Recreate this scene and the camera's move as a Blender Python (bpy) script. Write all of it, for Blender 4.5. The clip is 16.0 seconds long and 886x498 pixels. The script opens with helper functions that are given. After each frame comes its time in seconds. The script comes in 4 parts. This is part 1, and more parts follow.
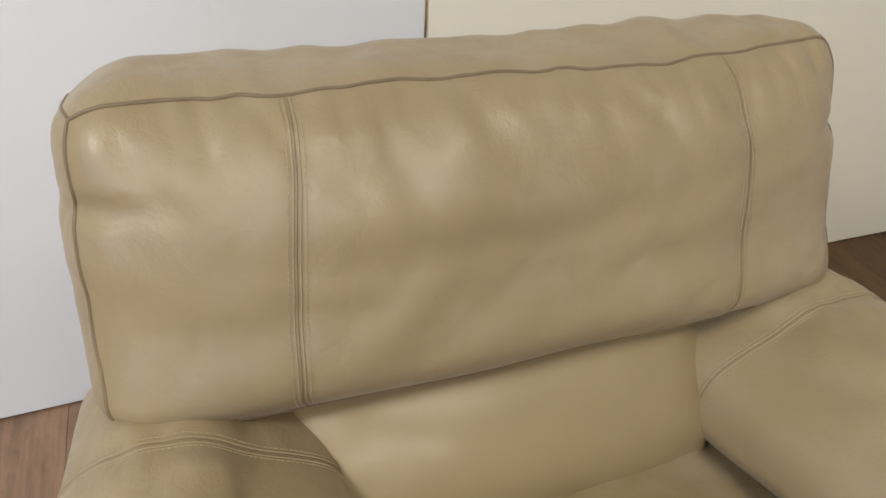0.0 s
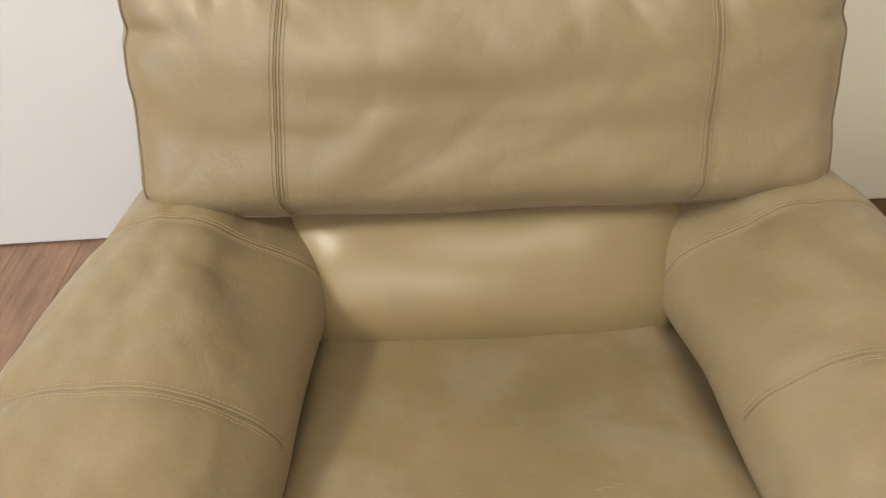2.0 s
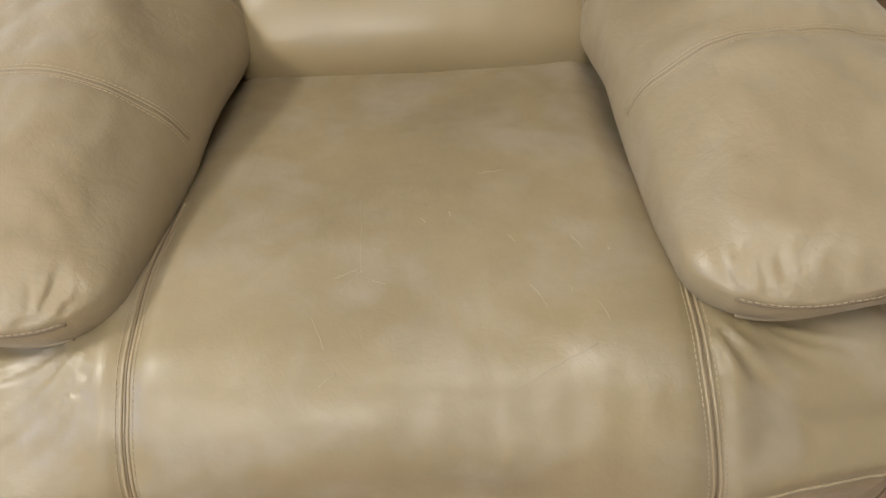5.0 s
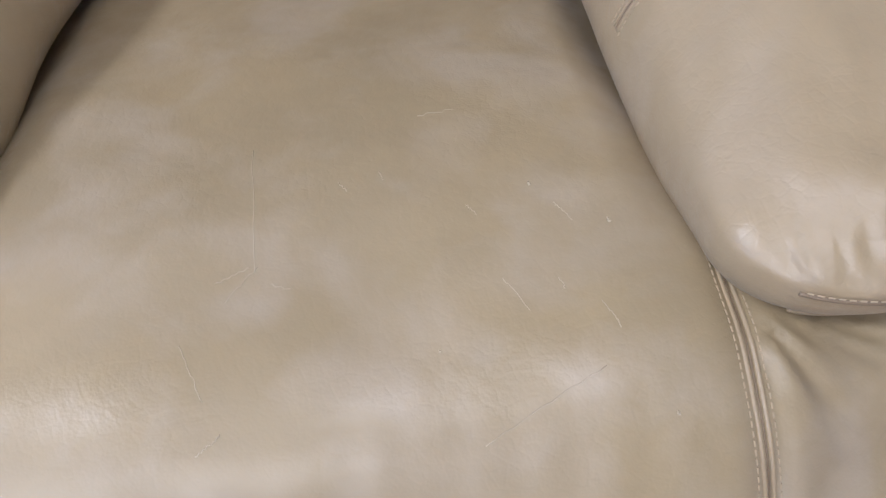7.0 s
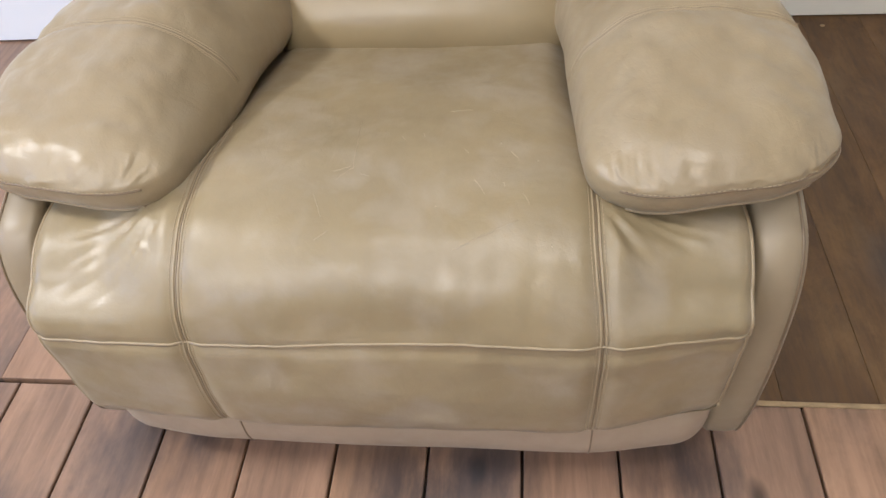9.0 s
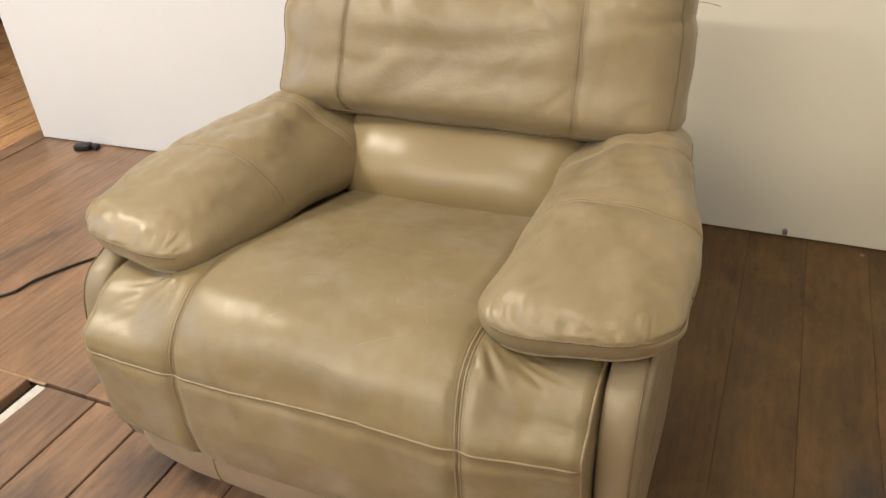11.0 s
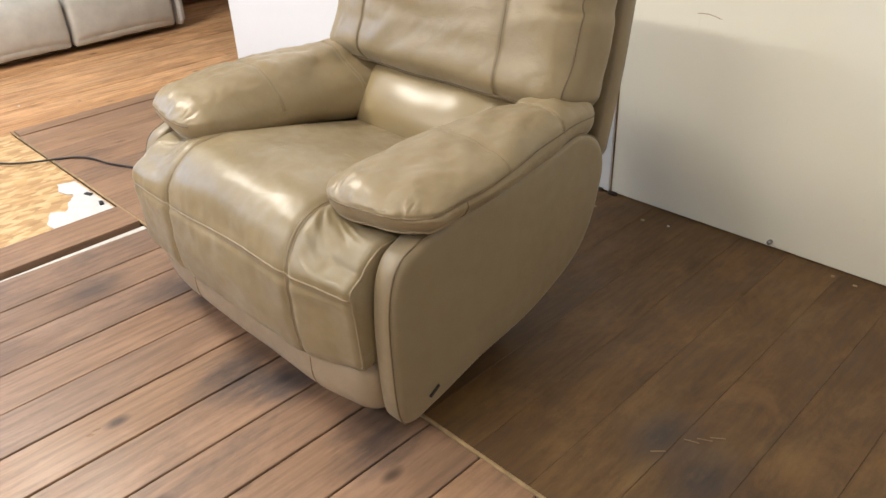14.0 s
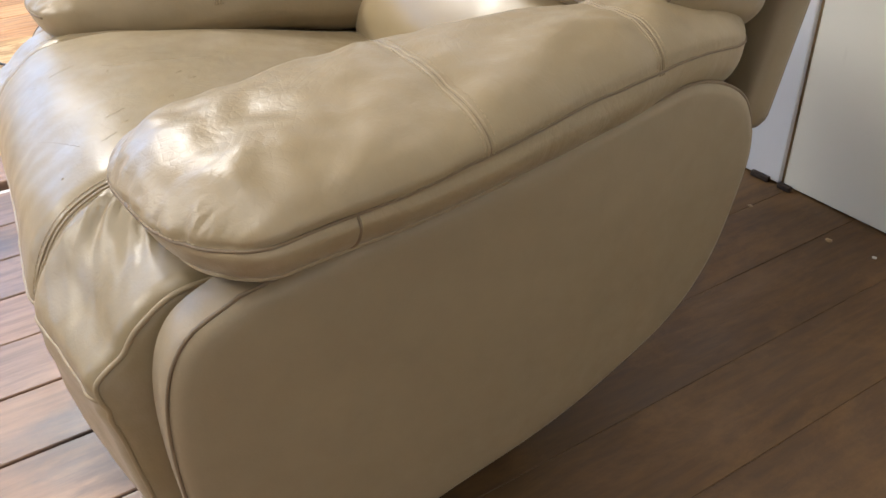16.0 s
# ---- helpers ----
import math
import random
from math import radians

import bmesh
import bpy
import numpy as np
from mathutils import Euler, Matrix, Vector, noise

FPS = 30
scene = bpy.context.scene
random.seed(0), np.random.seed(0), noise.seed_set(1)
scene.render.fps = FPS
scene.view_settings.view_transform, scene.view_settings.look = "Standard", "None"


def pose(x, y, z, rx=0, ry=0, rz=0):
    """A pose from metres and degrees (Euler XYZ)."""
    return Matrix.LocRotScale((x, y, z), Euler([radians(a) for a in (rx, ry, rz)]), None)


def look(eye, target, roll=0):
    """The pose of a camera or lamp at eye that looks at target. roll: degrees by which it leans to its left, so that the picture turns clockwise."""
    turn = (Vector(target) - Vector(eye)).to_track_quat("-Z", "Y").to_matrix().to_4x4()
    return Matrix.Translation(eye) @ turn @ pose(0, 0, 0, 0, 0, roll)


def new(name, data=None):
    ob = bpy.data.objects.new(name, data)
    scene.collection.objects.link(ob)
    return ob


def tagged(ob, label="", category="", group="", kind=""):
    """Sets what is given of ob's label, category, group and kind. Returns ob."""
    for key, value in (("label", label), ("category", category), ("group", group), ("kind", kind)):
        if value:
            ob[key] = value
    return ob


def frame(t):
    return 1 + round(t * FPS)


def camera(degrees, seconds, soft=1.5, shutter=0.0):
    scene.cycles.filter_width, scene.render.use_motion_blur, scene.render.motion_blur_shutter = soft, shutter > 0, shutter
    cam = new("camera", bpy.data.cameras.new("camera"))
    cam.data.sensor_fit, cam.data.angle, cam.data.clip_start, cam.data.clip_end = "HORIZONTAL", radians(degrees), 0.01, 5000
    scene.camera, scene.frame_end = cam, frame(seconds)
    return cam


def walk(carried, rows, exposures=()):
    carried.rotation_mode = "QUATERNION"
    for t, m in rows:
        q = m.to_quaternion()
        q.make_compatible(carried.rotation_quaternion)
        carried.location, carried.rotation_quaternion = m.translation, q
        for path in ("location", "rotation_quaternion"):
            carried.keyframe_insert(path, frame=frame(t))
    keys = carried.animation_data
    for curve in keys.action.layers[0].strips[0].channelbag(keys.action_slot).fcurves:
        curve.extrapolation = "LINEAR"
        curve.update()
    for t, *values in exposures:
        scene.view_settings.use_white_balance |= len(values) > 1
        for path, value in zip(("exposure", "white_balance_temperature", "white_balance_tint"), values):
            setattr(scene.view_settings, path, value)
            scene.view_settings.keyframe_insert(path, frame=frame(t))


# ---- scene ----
cam = camera(60.5, 16.0)
PATH = [
    (0, (-0.356, -0.14, 1.258), (0.251, 1.394, 0.127), 3.1),
    (0.5, (-0.243, -0.174, 1.248), (0.166, 1.422, 0.115), 2.1),
    (1, (-0.181, -0.239, 1.244), (0.084, 1.364, 0.078), 1.4),
    (1.5, (-0.138, -0.322, 1.264), (-0.008, 1.259, 0.045), -0.1),
    (2, (-0.08, -0.37, 1.265), (-0.055, 1.157, -0.027), -1.6),
    (2.5, (-0.01, -0.421, 1.24), (-0.058, 1.051, -0.112), -3.2),
    (3, (0.037, -0.459, 1.213), (-0.065, 0.968, -0.185), -4.4),
    (3.5, (0.046, -0.504, 1.193), (-0.072, 0.885, -0.241), -4.7),
    (4, (0.067, -0.531, 1.179), (-0.079, 0.816, -0.291), -5.6),
    (4.5, (0.068, -0.57, 1.171), (-0.048, 0.758, -0.321), -5.2),
    (7, (0.061, -0.367, 0.986), (0.174, 0.774, -0.653), -0.1),
    (7.5, (0.066, -0.402, 1.014), (0.142, 0.728, -0.634), -0.6),
    (8, (0.067, -0.545, 1.069), (0.059, 0.686, -0.507), -2.7),
    (8.2, (0.077, -0.596, 1.107), (0.028, 0.655, -0.453), -3.5),
    (10.3, (0.462, -1.119, 1.293), (-0.014, 0.424, 0.113), -4.5),
    (10.5, (0.503, -1.098, 1.301), (-0.027, 0.448, 0.149), -4.1),
    (11, (0.642, -1.001, 1.311), (-0.077, 0.526, 0.238), -3.9),
    (11.5, (0.883, -0.974, 1.334), (-0.038, 0.497, 0.339), -4.3),
    (12, (1.132, -1.031, 1.36), (0.093, 0.388, 0.408), -4.0),
    (12.5, (1.322, -1.149, 1.346), (0.203, 0.223, 0.417), -4.0),
    (13, (1.477, -1.202, 1.366), (0.303, 0.124, 0.437), -3.7),
    (13.5, (1.594, -1.118, 1.358), (0.372, 0.146, 0.403), -3.1),
    (14, (1.565, -0.993, 1.312), (0.318, 0.195, 0.294), -2.5),
    (14.5, (1.421, -0.786, 1.253), (0.168, 0.308, 0.143), -2.2),
    (15, (1.318, -0.586, 1.218), (0.033, 0.405, 0.049), -2.2),
    (15.5, (1.226, -0.349, 1.126), (-0.135, 0.507, -0.064), -3.2),
    (16, (1.109, -0.187, 0.933), (-0.344, 0.6, -0.194), -3.7),
]
EXPOSURES = [(0.0, -0.83, 5330, 13), (1.5, -0.79, 5620, 13), (3.5, -0.66, 5800, 12), (4.7, -0.62, 5300, 12), (6.8, -0.39, 4600, 23), (8.0, -0.39, 4580, 22), (10.3, -0.48, 5750, 12),
             (11.5, -0.72, 5900, 13), (12.5, -0.66, 5750, 13), (13.5, -0.59, 5550, 13), (14.5, -0.30, 5250, 14), (15.5, -0.34, 4950, 15), (16.0, -0.28, 5150, 15)]
walk(cam, [(t, look(eye, target, roll)) for t, eye, target, roll in PATH], EXPOSURES)
LAMP_A, LAMP_FILL, TUBES, WINDOW_W, FILL_S = 150.0, 34.0, 60.0, 70.0, 14.0

# ---------------------------------------------------------------- world and light
world = bpy.data.worlds.new("world")
scene.world = world
world.use_nodes = True
wt = world.node_tree
sky = wt.nodes.new("ShaderNodeTexSky")
sky.sky_type = "NISHITA"
sky.sun_disc = False
sky.sun_elevation, sky.sun_rotation = radians(35), radians(200)
wt.links.new(sky.outputs[0], wt.nodes["Background"].inputs[0])
wt.nodes["Background"].inputs[1].default_value = 0.1


def area_lamp(name, eye, target, size_x, size_y, watts, colour):
    data = bpy.data.lights.new(name, "AREA")
    data.shape, data.size, data.size_y = "RECTANGLE", size_x, size_y
    data.energy, data.color = watts, colour
    ob = new(name, data)
    ob.matrix_world = look(eye, target)
    return ob


CEILING = 3.0
TUBE_Y = -3.0
area_lamp("ceiling_lamp_light", (-2.4, -0.6, CEILING - 0.07), (-0.9, -0.6, 0), 0.5, 0.5, LAMP_A, (1.0, 0.85, 0.60))
# fill lamp added over the chair to brighten the seat
area_lamp("ceiling_lamp_light", (0.35, -0.95, CEILING - 0.07), (0.35, -0.75, 0), 1.2, 0.3, LAMP_FILL, (1.0, 0.85, 0.60))
for tube_x in (-2.35, -0.55):
    area_lamp("tube_lamp_light", (tube_x, TUBE_Y, CEILING - 0.09), (tube_x + 0.6, 0.3, 0.5), 1.25, 0.10, TUBES, (1.0, 0.85, 0.60))
area_lamp("window_light", (-4.93, -1.85, 1.85), (0, -1.2, 0.8), 2.6, 1.8, WINDOW_W, (0.58, 0.76, 1.0))
# weak cool fill added from the south side, no such window known
area_lamp("window_light", (-1.9, -3.93, 1.6), (-0.4, 0.6, 0.8), 0.8, 0.7, FILL_S, (0.58, 0.76, 1.0))


# ---------------------------------------------------------------- materials
def material(name):
    m = bpy.data.materials.new(name)
    m.use_nodes = True
    return m, m.node_tree, m.node_tree.nodes["Principled BSDF"]


def node(nt, kind, **values):
    n = nt.nodes.new(kind)
    for key, value in values.items():
        if key in n.inputs:
            n.inputs[key].default_value = value
    return n


def coords(nt, scale=(1, 1, 1), world_space=True, offset=None):
    tc = nt.nodes.new("ShaderNodeTexCoord")
    mp = nt.nodes.new("ShaderNodeMapping")
    mp.inputs["Scale"].default_value = scale
    if world_space:
        g = nt.nodes.new("ShaderNodeNewGeometry")
        nt.links.new(g.outputs["Position"], mp.inputs["Vector"])
    else:
        nt.links.new(tc.outputs["Object"], mp.inputs["Vector"])
    if offset is not None:
        nt.links.new(offset, mp.inputs["Location"])
    return mp.outputs[0]


def noise_tex(nt, vec, scale, detail=4.0, rough=0.55, distortion=0.0):
    n = node(nt, "ShaderNodeTexNoise", Scale=scale, Detail=detail, Roughness=rough, Distortion=distortion)
    nt.links.new(vec, n.inputs["Vector"])
    return n.outputs["Fac"]


def ramp(nt, fac, *stops):
    r = nt.nodes.new("ShaderNodeValToRGB")
    els = r.color_ramp.elements
    while len(els) < len(stops):
        els.new(0.5)
    for e, (p, c) in zip(els, stops):
        e.position = p
        e.color = (*c, 1) if len(c) == 3 else c
    nt.links.new(fac, r.inputs[0])
    return r.outputs[0]


def grey(v):
    return (v, v, v)


def mix(nt, fac, a, b, mode="MIX"):
    m = nt.nodes.new("ShaderNodeMix")
    m.data_type, m.blend_type = "RGBA", mode
    for key, value in ((0, fac), (6, a), (7, b)):
        if isinstance(value, (int, float)):
            m.inputs[key].default_value = value
        elif isinstance(value, tuple):
            m.inputs[key].default_value = (*value, 1)
        else:
            nt.links.new(value, m.inputs[key])
    return m.outputs[2]


def bump(nt, bsdf, *layers):
    last = None
    for height, strength, distance in layers:
        b = node(nt, "ShaderNodeBump", Strength=strength, Distance=distance)
        nt.links.new(height, b.inputs["Height"])
        if last is not None:
            nt.links.new(last, b.inputs["Normal"])
        last = b.outputs[0]
    nt.links.new(last, bsdf.inputs["Normal"])


def leather(name, light, dark, rough=0.36, creases=0.5, scuff=0.0, grain=1.0):
    m, nt, bsdf = material(name)
    v = coords(nt)
    big = noise_tex(nt, v, 5.0, 3, 0.5)
    mid = noise_tex(nt, v, 26.0, 4, 0.6, 0.2)
    col = mix(nt, ramp(nt, big, (0.3, grey(0)), (0.72, grey(1))), dark, light)
    col = mix(nt, ramp(nt, mid, (0.35, grey(0.0)), (0.75, grey(0.22 * grain))), col, tuple(c * 0.80 for c in dark))
    if scuff:
        worn = noise_tex(nt, v, 12.0, 4, 0.5, 0.35)
        col = mix(nt, ramp(nt, worn, (0.47, grey(0)), (0.68, grey(scuff))), col, (0.37, 0.32, 0.245))
    nt.links.new(col, bsdf.inputs["Base Color"])
    nt.links.new(ramp(nt, mid, (0.3, grey(rough - 0.06 * grain)), (0.75, grey(rough + 0.12 * grain))), bsdf.inputs["Roughness"])
    bsdf.inputs["Specular IOR Level"].default_value = 0.55
    bsdf.inputs["Sheen Weight"].default_value = 0.05
    cell = node(nt, "ShaderNodeTexVoronoi", Scale=520.0)
    nt.links.new(v, cell.inputs["Vector"])
    soft = noise_tex(nt, v, 17.0, 4, 0.55, 0.9)
    crack = node(nt, "ShaderNodeTexVoronoi", Scale=95.0)
    crack.feature = "DISTANCE_TO_EDGE"
    nt.links.new(v, crack.inputs["Vector"])
    lines = ramp(nt, crack.outputs["Distance"], (0.0, grey(0)), (0.12, grey(1)))
    bump(nt, bsdf, (soft, creases * 0.26, 0.008), (mid, 0.16 * grain, 0.003), (lines, creases * 0.10, 0.0010), (cell.outputs["Distance"], 0.10, 0.0006))
    return m


def wood(name, tones, along=0.09, rough=0.42, stain=(0.05, 0.047, 0.05), stain_amount=0.75, gloss_var=0.15, knots=True, spots=(), worn=(), patches=0.5, streak=1.0, blotch=0.42):
    """Boards that run along y; each object is shifted and toned by its own random number."""
    m, nt, bsdf = material(name)
    info = nt.nodes.new("ShaderNodeObjectInfo")
    mul = nt.nodes.new("ShaderNodeVectorMath")
    mul.operation = "SCALE"
    comb = nt.nodes.new("ShaderNodeCombineXYZ")
    for n in range(3):
        nt.links.new(info.outputs["Random"], comb.inputs[n])
    nt.links.new(comb.outputs[0], mul.inputs[0])
    mul.inputs["Scale"].default_value = 37.0
    v = coords(nt, (1, along, 1), True, mul.outputs[0])
    grain = noise_tex(nt, v, 75.0, 6, 0.65, 0.4)
    wave = node(nt, "ShaderNodeTexWave", Scale=9.0, Distortion=7.0, Detail=3.0)
    wave.inputs["Detail Scale"].default_value = 1.3
    nt.links.new(v, wave.inputs["Vector"])
    base = ramp(nt, info.outputs["Random"], *[(n / max(1, len(tones) - 1), c) for n, c in enumerate(tones)])
    col = mix(nt, ramp(nt, grain, (0.3, grey(min(1.0, 0.55 * streak))), (0.62, grey(0.0))), base, (0.035, 0.022, 0.014))
    col = mix(nt, ramp(nt, wave.outputs["Fac"], (0.0, grey(0.32 * streak)), (0.45, grey(0.0))), col, (0.05, 0.03, 0.018))
    v2 = coords(nt, (1, blotch, 1), True, mul.outputs[0])
    blot = noise_tex(nt, v2, 5.2, 5, 0.62, 0.5)
    col = mix(nt, ramp(nt, blot, (0.56, grey(0)), (0.78, grey(stain_amount))), col, stain)
    light = noise_tex(nt, v2, 4.6 if blotch < 0.5 else 7.5, 6, 0.70, 0.4)
    col = mix(nt, ramp(nt, light, (0.47, grey(0)), (0.68, grey(patches))), col, tuple(min(1, c * 1.55) for c in tones[0]))
    if knots:
        v3 = coords(nt, (1, 0.55, 1), True, mul.outputs[0])
        vor = node(nt, "ShaderNodeTexVoronoi", Scale=3.2)
        nt.links.new(v3, vor.inputs["Vector"])
        col = mix(nt, ramp(nt, vor.outputs["Distance"], (0.03, grey(0.8)), (0.075, grey(0))), col, (0.02, 0.013, 0.01))
    # old dark spills, other dark spots, and spots where the finish is worn off
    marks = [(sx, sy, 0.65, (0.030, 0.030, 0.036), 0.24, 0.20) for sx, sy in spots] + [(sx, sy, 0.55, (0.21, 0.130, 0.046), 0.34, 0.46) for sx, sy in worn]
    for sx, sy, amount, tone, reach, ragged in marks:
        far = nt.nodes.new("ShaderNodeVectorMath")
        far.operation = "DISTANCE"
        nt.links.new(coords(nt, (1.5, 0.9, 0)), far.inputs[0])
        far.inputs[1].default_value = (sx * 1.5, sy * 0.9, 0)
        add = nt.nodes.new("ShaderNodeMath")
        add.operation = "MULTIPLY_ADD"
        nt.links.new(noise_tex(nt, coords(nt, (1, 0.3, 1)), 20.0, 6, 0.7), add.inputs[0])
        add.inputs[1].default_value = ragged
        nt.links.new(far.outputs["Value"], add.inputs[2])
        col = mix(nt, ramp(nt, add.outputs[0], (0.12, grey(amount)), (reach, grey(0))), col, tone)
    nt.links.new(col, bsdf.inputs["Base Color"])
    nt.links.new(ramp(nt, blot, (0.25, grey(rough - gloss_var)), (0.75, grey(rough + gloss_var))), bsdf.inputs["Roughness"])
    bump(nt, bsdf, (grain, 0.22, 0.002), (blot, 0.15, 0.004))
    return m


def plaster(name, colour, rough=0.55):
    m, nt, bsdf = material(name)
    v = coords(nt)
    a = noise_tex(nt, v, 2.2, 4, 0.6)
    b = noise_tex(nt, v, 60.0, 3, 0.6)
    c = noise_tex(nt, coords(nt, (7, 7, 1.0)), 5.0, 4, 0.7)
    col = mix(nt, ramp(nt, a, (0.35, grey(0)), (0.7, grey(0.35))), colour, tuple(v * 0.93 for v in colour))
    col = mix(nt, ramp(nt, c, (0.68, grey(0)), (0.8, grey(0.18))), col, (0.45, 0.42, 0.38))
    nt.links.new(col, bsdf.inputs["Base Color"])
    bsdf.inputs["Roughness"].default_value = rough
    bump(nt, bsdf, (b, 0.12, 0.001), (a, 0.1, 0.006))
    return m


def plain(name, colour, rough=0.5, metal=0.0, var=0.2, scale=40.0):
    m, nt, bsdf = material(name)
    a = noise_tex(nt, coords(nt), scale, 4, 0.6)
    col = mix(nt, ramp(nt, a, (0.35, grey(0)), (0.7, grey(1))), colour, tuple(c * (1 - var) for c in colour))
    nt.links.new(col, bsdf.inputs["Base Color"])
    bsdf.inputs["Roughness"].default_value, bsdf.inputs["Metallic"].default_value = rough, metal
    bump(nt, bsdf, (a, 0.1, 0.002))
    return m


def fabric(name, colour):
    m, nt, bsdf = material(name)
    v = coords(nt)
    a = noise_tex(nt, v, 9.0, 4, 0.6)
    b = noise_tex(nt, v, 380.0, 2, 0.6)
    col = mix(nt, ramp(nt, a, (0.3, grey(0)), (0.7, grey(1))), colour, tuple(c * 0.8 for c in colour))
    nt.links.new(col, bsdf.inputs["Base Color"])
    bsdf.inputs["Roughness"].default_value = 0.85
    bsdf.inputs["Sheen Weight"].default_value = 0.3
    bump(nt, bsdf, (b, 0.4, 0.001), (a, 0.2, 0.01))
    return m


def strand_board(name):
    m, nt, bsdf = material(name)
    v = coords(nt, (1, 0.4, 1))
    vor = node(nt, "ShaderNodeTexVoronoi", Scale=55.0, Randomness=1.0)
    nt.links.new(v, vor.inputs["Vector"])
    sep = nt.nodes.new("ShaderNodeSeparateColor")
    nt.links.new(vor.outputs["Color"], sep.inputs[0])
    a = noise_tex(nt, v, 12.0, 5, 0.6)
    col = ramp(nt, sep.outputs[0], (0.0, (0.36, 0.22, 0.09)), (0.5, (0.52, 0.34, 0.15)), (1.0, (0.66, 0.47, 0.25)))
    col = mix(nt, ramp(nt, a, (0.5, grey(0)), (0.75, grey(0.5))), col, (0.30, 0.18, 0.08))
    nt.links.new(col, bsdf.inputs["Base Color"])
    bsdf.inputs["Roughness"].default_value = 0.7
    bump(nt, bsdf, (sep.outputs[0], 0.3, 0.001))
    return m


LEATHER = leather("tan_leather", (0.300, 0.236, 0.132), (0.262, 0.204, 0.112), 0.37, 0.85, 0.16)
LEATHER_SEAT = leather("tan_leather_seat", (0.290, 0.228, 0.120), (0.226, 0.177, 0.092), 0.37, 0.45, 0.34)
LEATHER_GLOSS = leather("tan_leather_lumbar", (0.285, 0.222, 0.116), (0.255, 0.198, 0.102), 0.33, 0.05, 0.0, 0.15)
LEATHER_SMOOTH = leather("tan_leather_side", (0.268, 0.213, 0.128), (0.245, 0.193, 0.114), 0.44, 0.12)
LEATHER_PALE = leather("pale_tan_leather", (0.36, 0.285, 0.190), (0.32, 0.25, 0.165), 0.5, 0.2)
PIPING = leather("piping_leather", (0.185, 0.132, 0.070), (0.145, 0.103, 0.054), 0.5, 0.1)
WELT = leather("welt_leather", (0.31, 0.245, 0.140), (0.27, 0.21, 0.118), 0.42, 0.1)
THREAD = plain("tan_thread", (0.37, 0.295, 0.180), 0.7)
SCRATCH = plain("scratch_scuff", (0.40, 0.34, 0.23), 0.7)
SCUFF = plain("floor_scuff", (0.22, 0.15, 0.085), 0.7)
# near-black: shade under and inside the seating is put into this colour
DARK = plain("dark_shaded_parts", (0.03, 0.026, 0.022), 0.8)
# the last two dark spots lie at the chair's front right corner
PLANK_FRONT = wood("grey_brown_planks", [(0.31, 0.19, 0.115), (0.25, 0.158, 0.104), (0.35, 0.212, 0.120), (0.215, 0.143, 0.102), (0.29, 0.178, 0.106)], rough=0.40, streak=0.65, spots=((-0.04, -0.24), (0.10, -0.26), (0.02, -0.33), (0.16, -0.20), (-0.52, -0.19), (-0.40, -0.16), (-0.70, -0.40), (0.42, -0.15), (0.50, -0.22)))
PLANK_BACK = wood("dark_brown_planks", [(0.125, 0.068, 0.021), (0.085, 0.043, 0.014), (0.138, 0.076, 0.023), (0.098, 0.050, 0.016), (0.115, 0.062, 0.020)], along=0.16, blotch=0.5, rough=0.62, stain=(0.035, 0.024, 0.016), stain_amount=0.75, patches=0.6, streak=0.8, spots=((0.96, 0.27), (1.10, 0.22)), worn=((0.90, 0.02), (0.98, 0.12), (0.89, 0.36), (1.10, 0.34), (1.20, 0.40), (0.80, 0.10), (1.06, 0.06), (1.02, 0.95)))
PLANK_OLD = wood("orange_old_boards", [(0.66, 0.39, 0.19), (0.54, 0.30, 0.13), (0.70, 0.43, 0.22)], along=0.07, rough=0.62, stain=(0.12, 0.06, 0.03), stain_amount=0.75, streak=0.75)
SUBFLOOR = plain("dark_subfloor", (0.035, 0.022, 0.014), 0.9)
OSB = strand_board("strand_board")
# sheet tints hold the light: cool window left, warm lamps right
WHITE_COOL_LIT = plaster("white_paint_cool_lit", (0.76, 0.78, 0.81))
WALL_WARM_LIT = plaster("white_wall_warm_lit", (0.84, 0.82, 0.71))
# unseen walls and ceiling, kept pale to bounce light into the room
WALL_OTHER = plaster("cream_wall_paint", (0.82, 0.80, 0.74))
CEIL_PAINT = plaster("ceiling_paint", (0.85, 0.84, 0.81))
PAPER = plain("torn_white_paper", (0.64, 0.63, 0.62), 0.7, 0, 0.12, 25)
STRIP = plain("white_strip", (0.64, 0.62, 0.58), 0.6)
TRIM_GOLD = plain("worn_wood_trim", (0.42, 0.30, 0.15), 0.5, 0, 0.5, 25)
RUBBER = plain("black_rubber", (0.015, 0.013, 0.013), 0.45)
SOFA = fabric("pale_grey_fabric", (0.60, 0.59, 0.55))
SOFA_ARM = fabric("light_grey_fabric", (0.70, 0.70, 0.69))
PINK = fabric("dusty_pink_fabric", (0.56, 0.36, 0.27))
BEIGE = fabric("beige_fabric", (0.64, 0.48, 0.31))
CARDBOARD = plain("brown_cardboard", (0.20, 0.125, 0.065), 0.8, 0, 0.15, 12)
RED = plain("red_print", (0.22, 0.012, 0.016), 0.6)
GREY_METAL = plain("grey_metal", (0.30, 0.29, 0.28), 0.4, 0.8)


# ---------------------------------------------------------------- mesh helpers
def smooth(e0, e1, x):
    t = min(1.0, max(0.0, (x - e0) / (e1 - e0)))
    return t * t * (3 - 2 * t)


def crease(n, width=0.2):
    """One where a noise value crosses zero, falling off to either side."""
    return 1 - smooth(0.0, width, abs(n))


def wob(x, y, z=0.0):
    return noise.noise(Vector((x, y, z)))


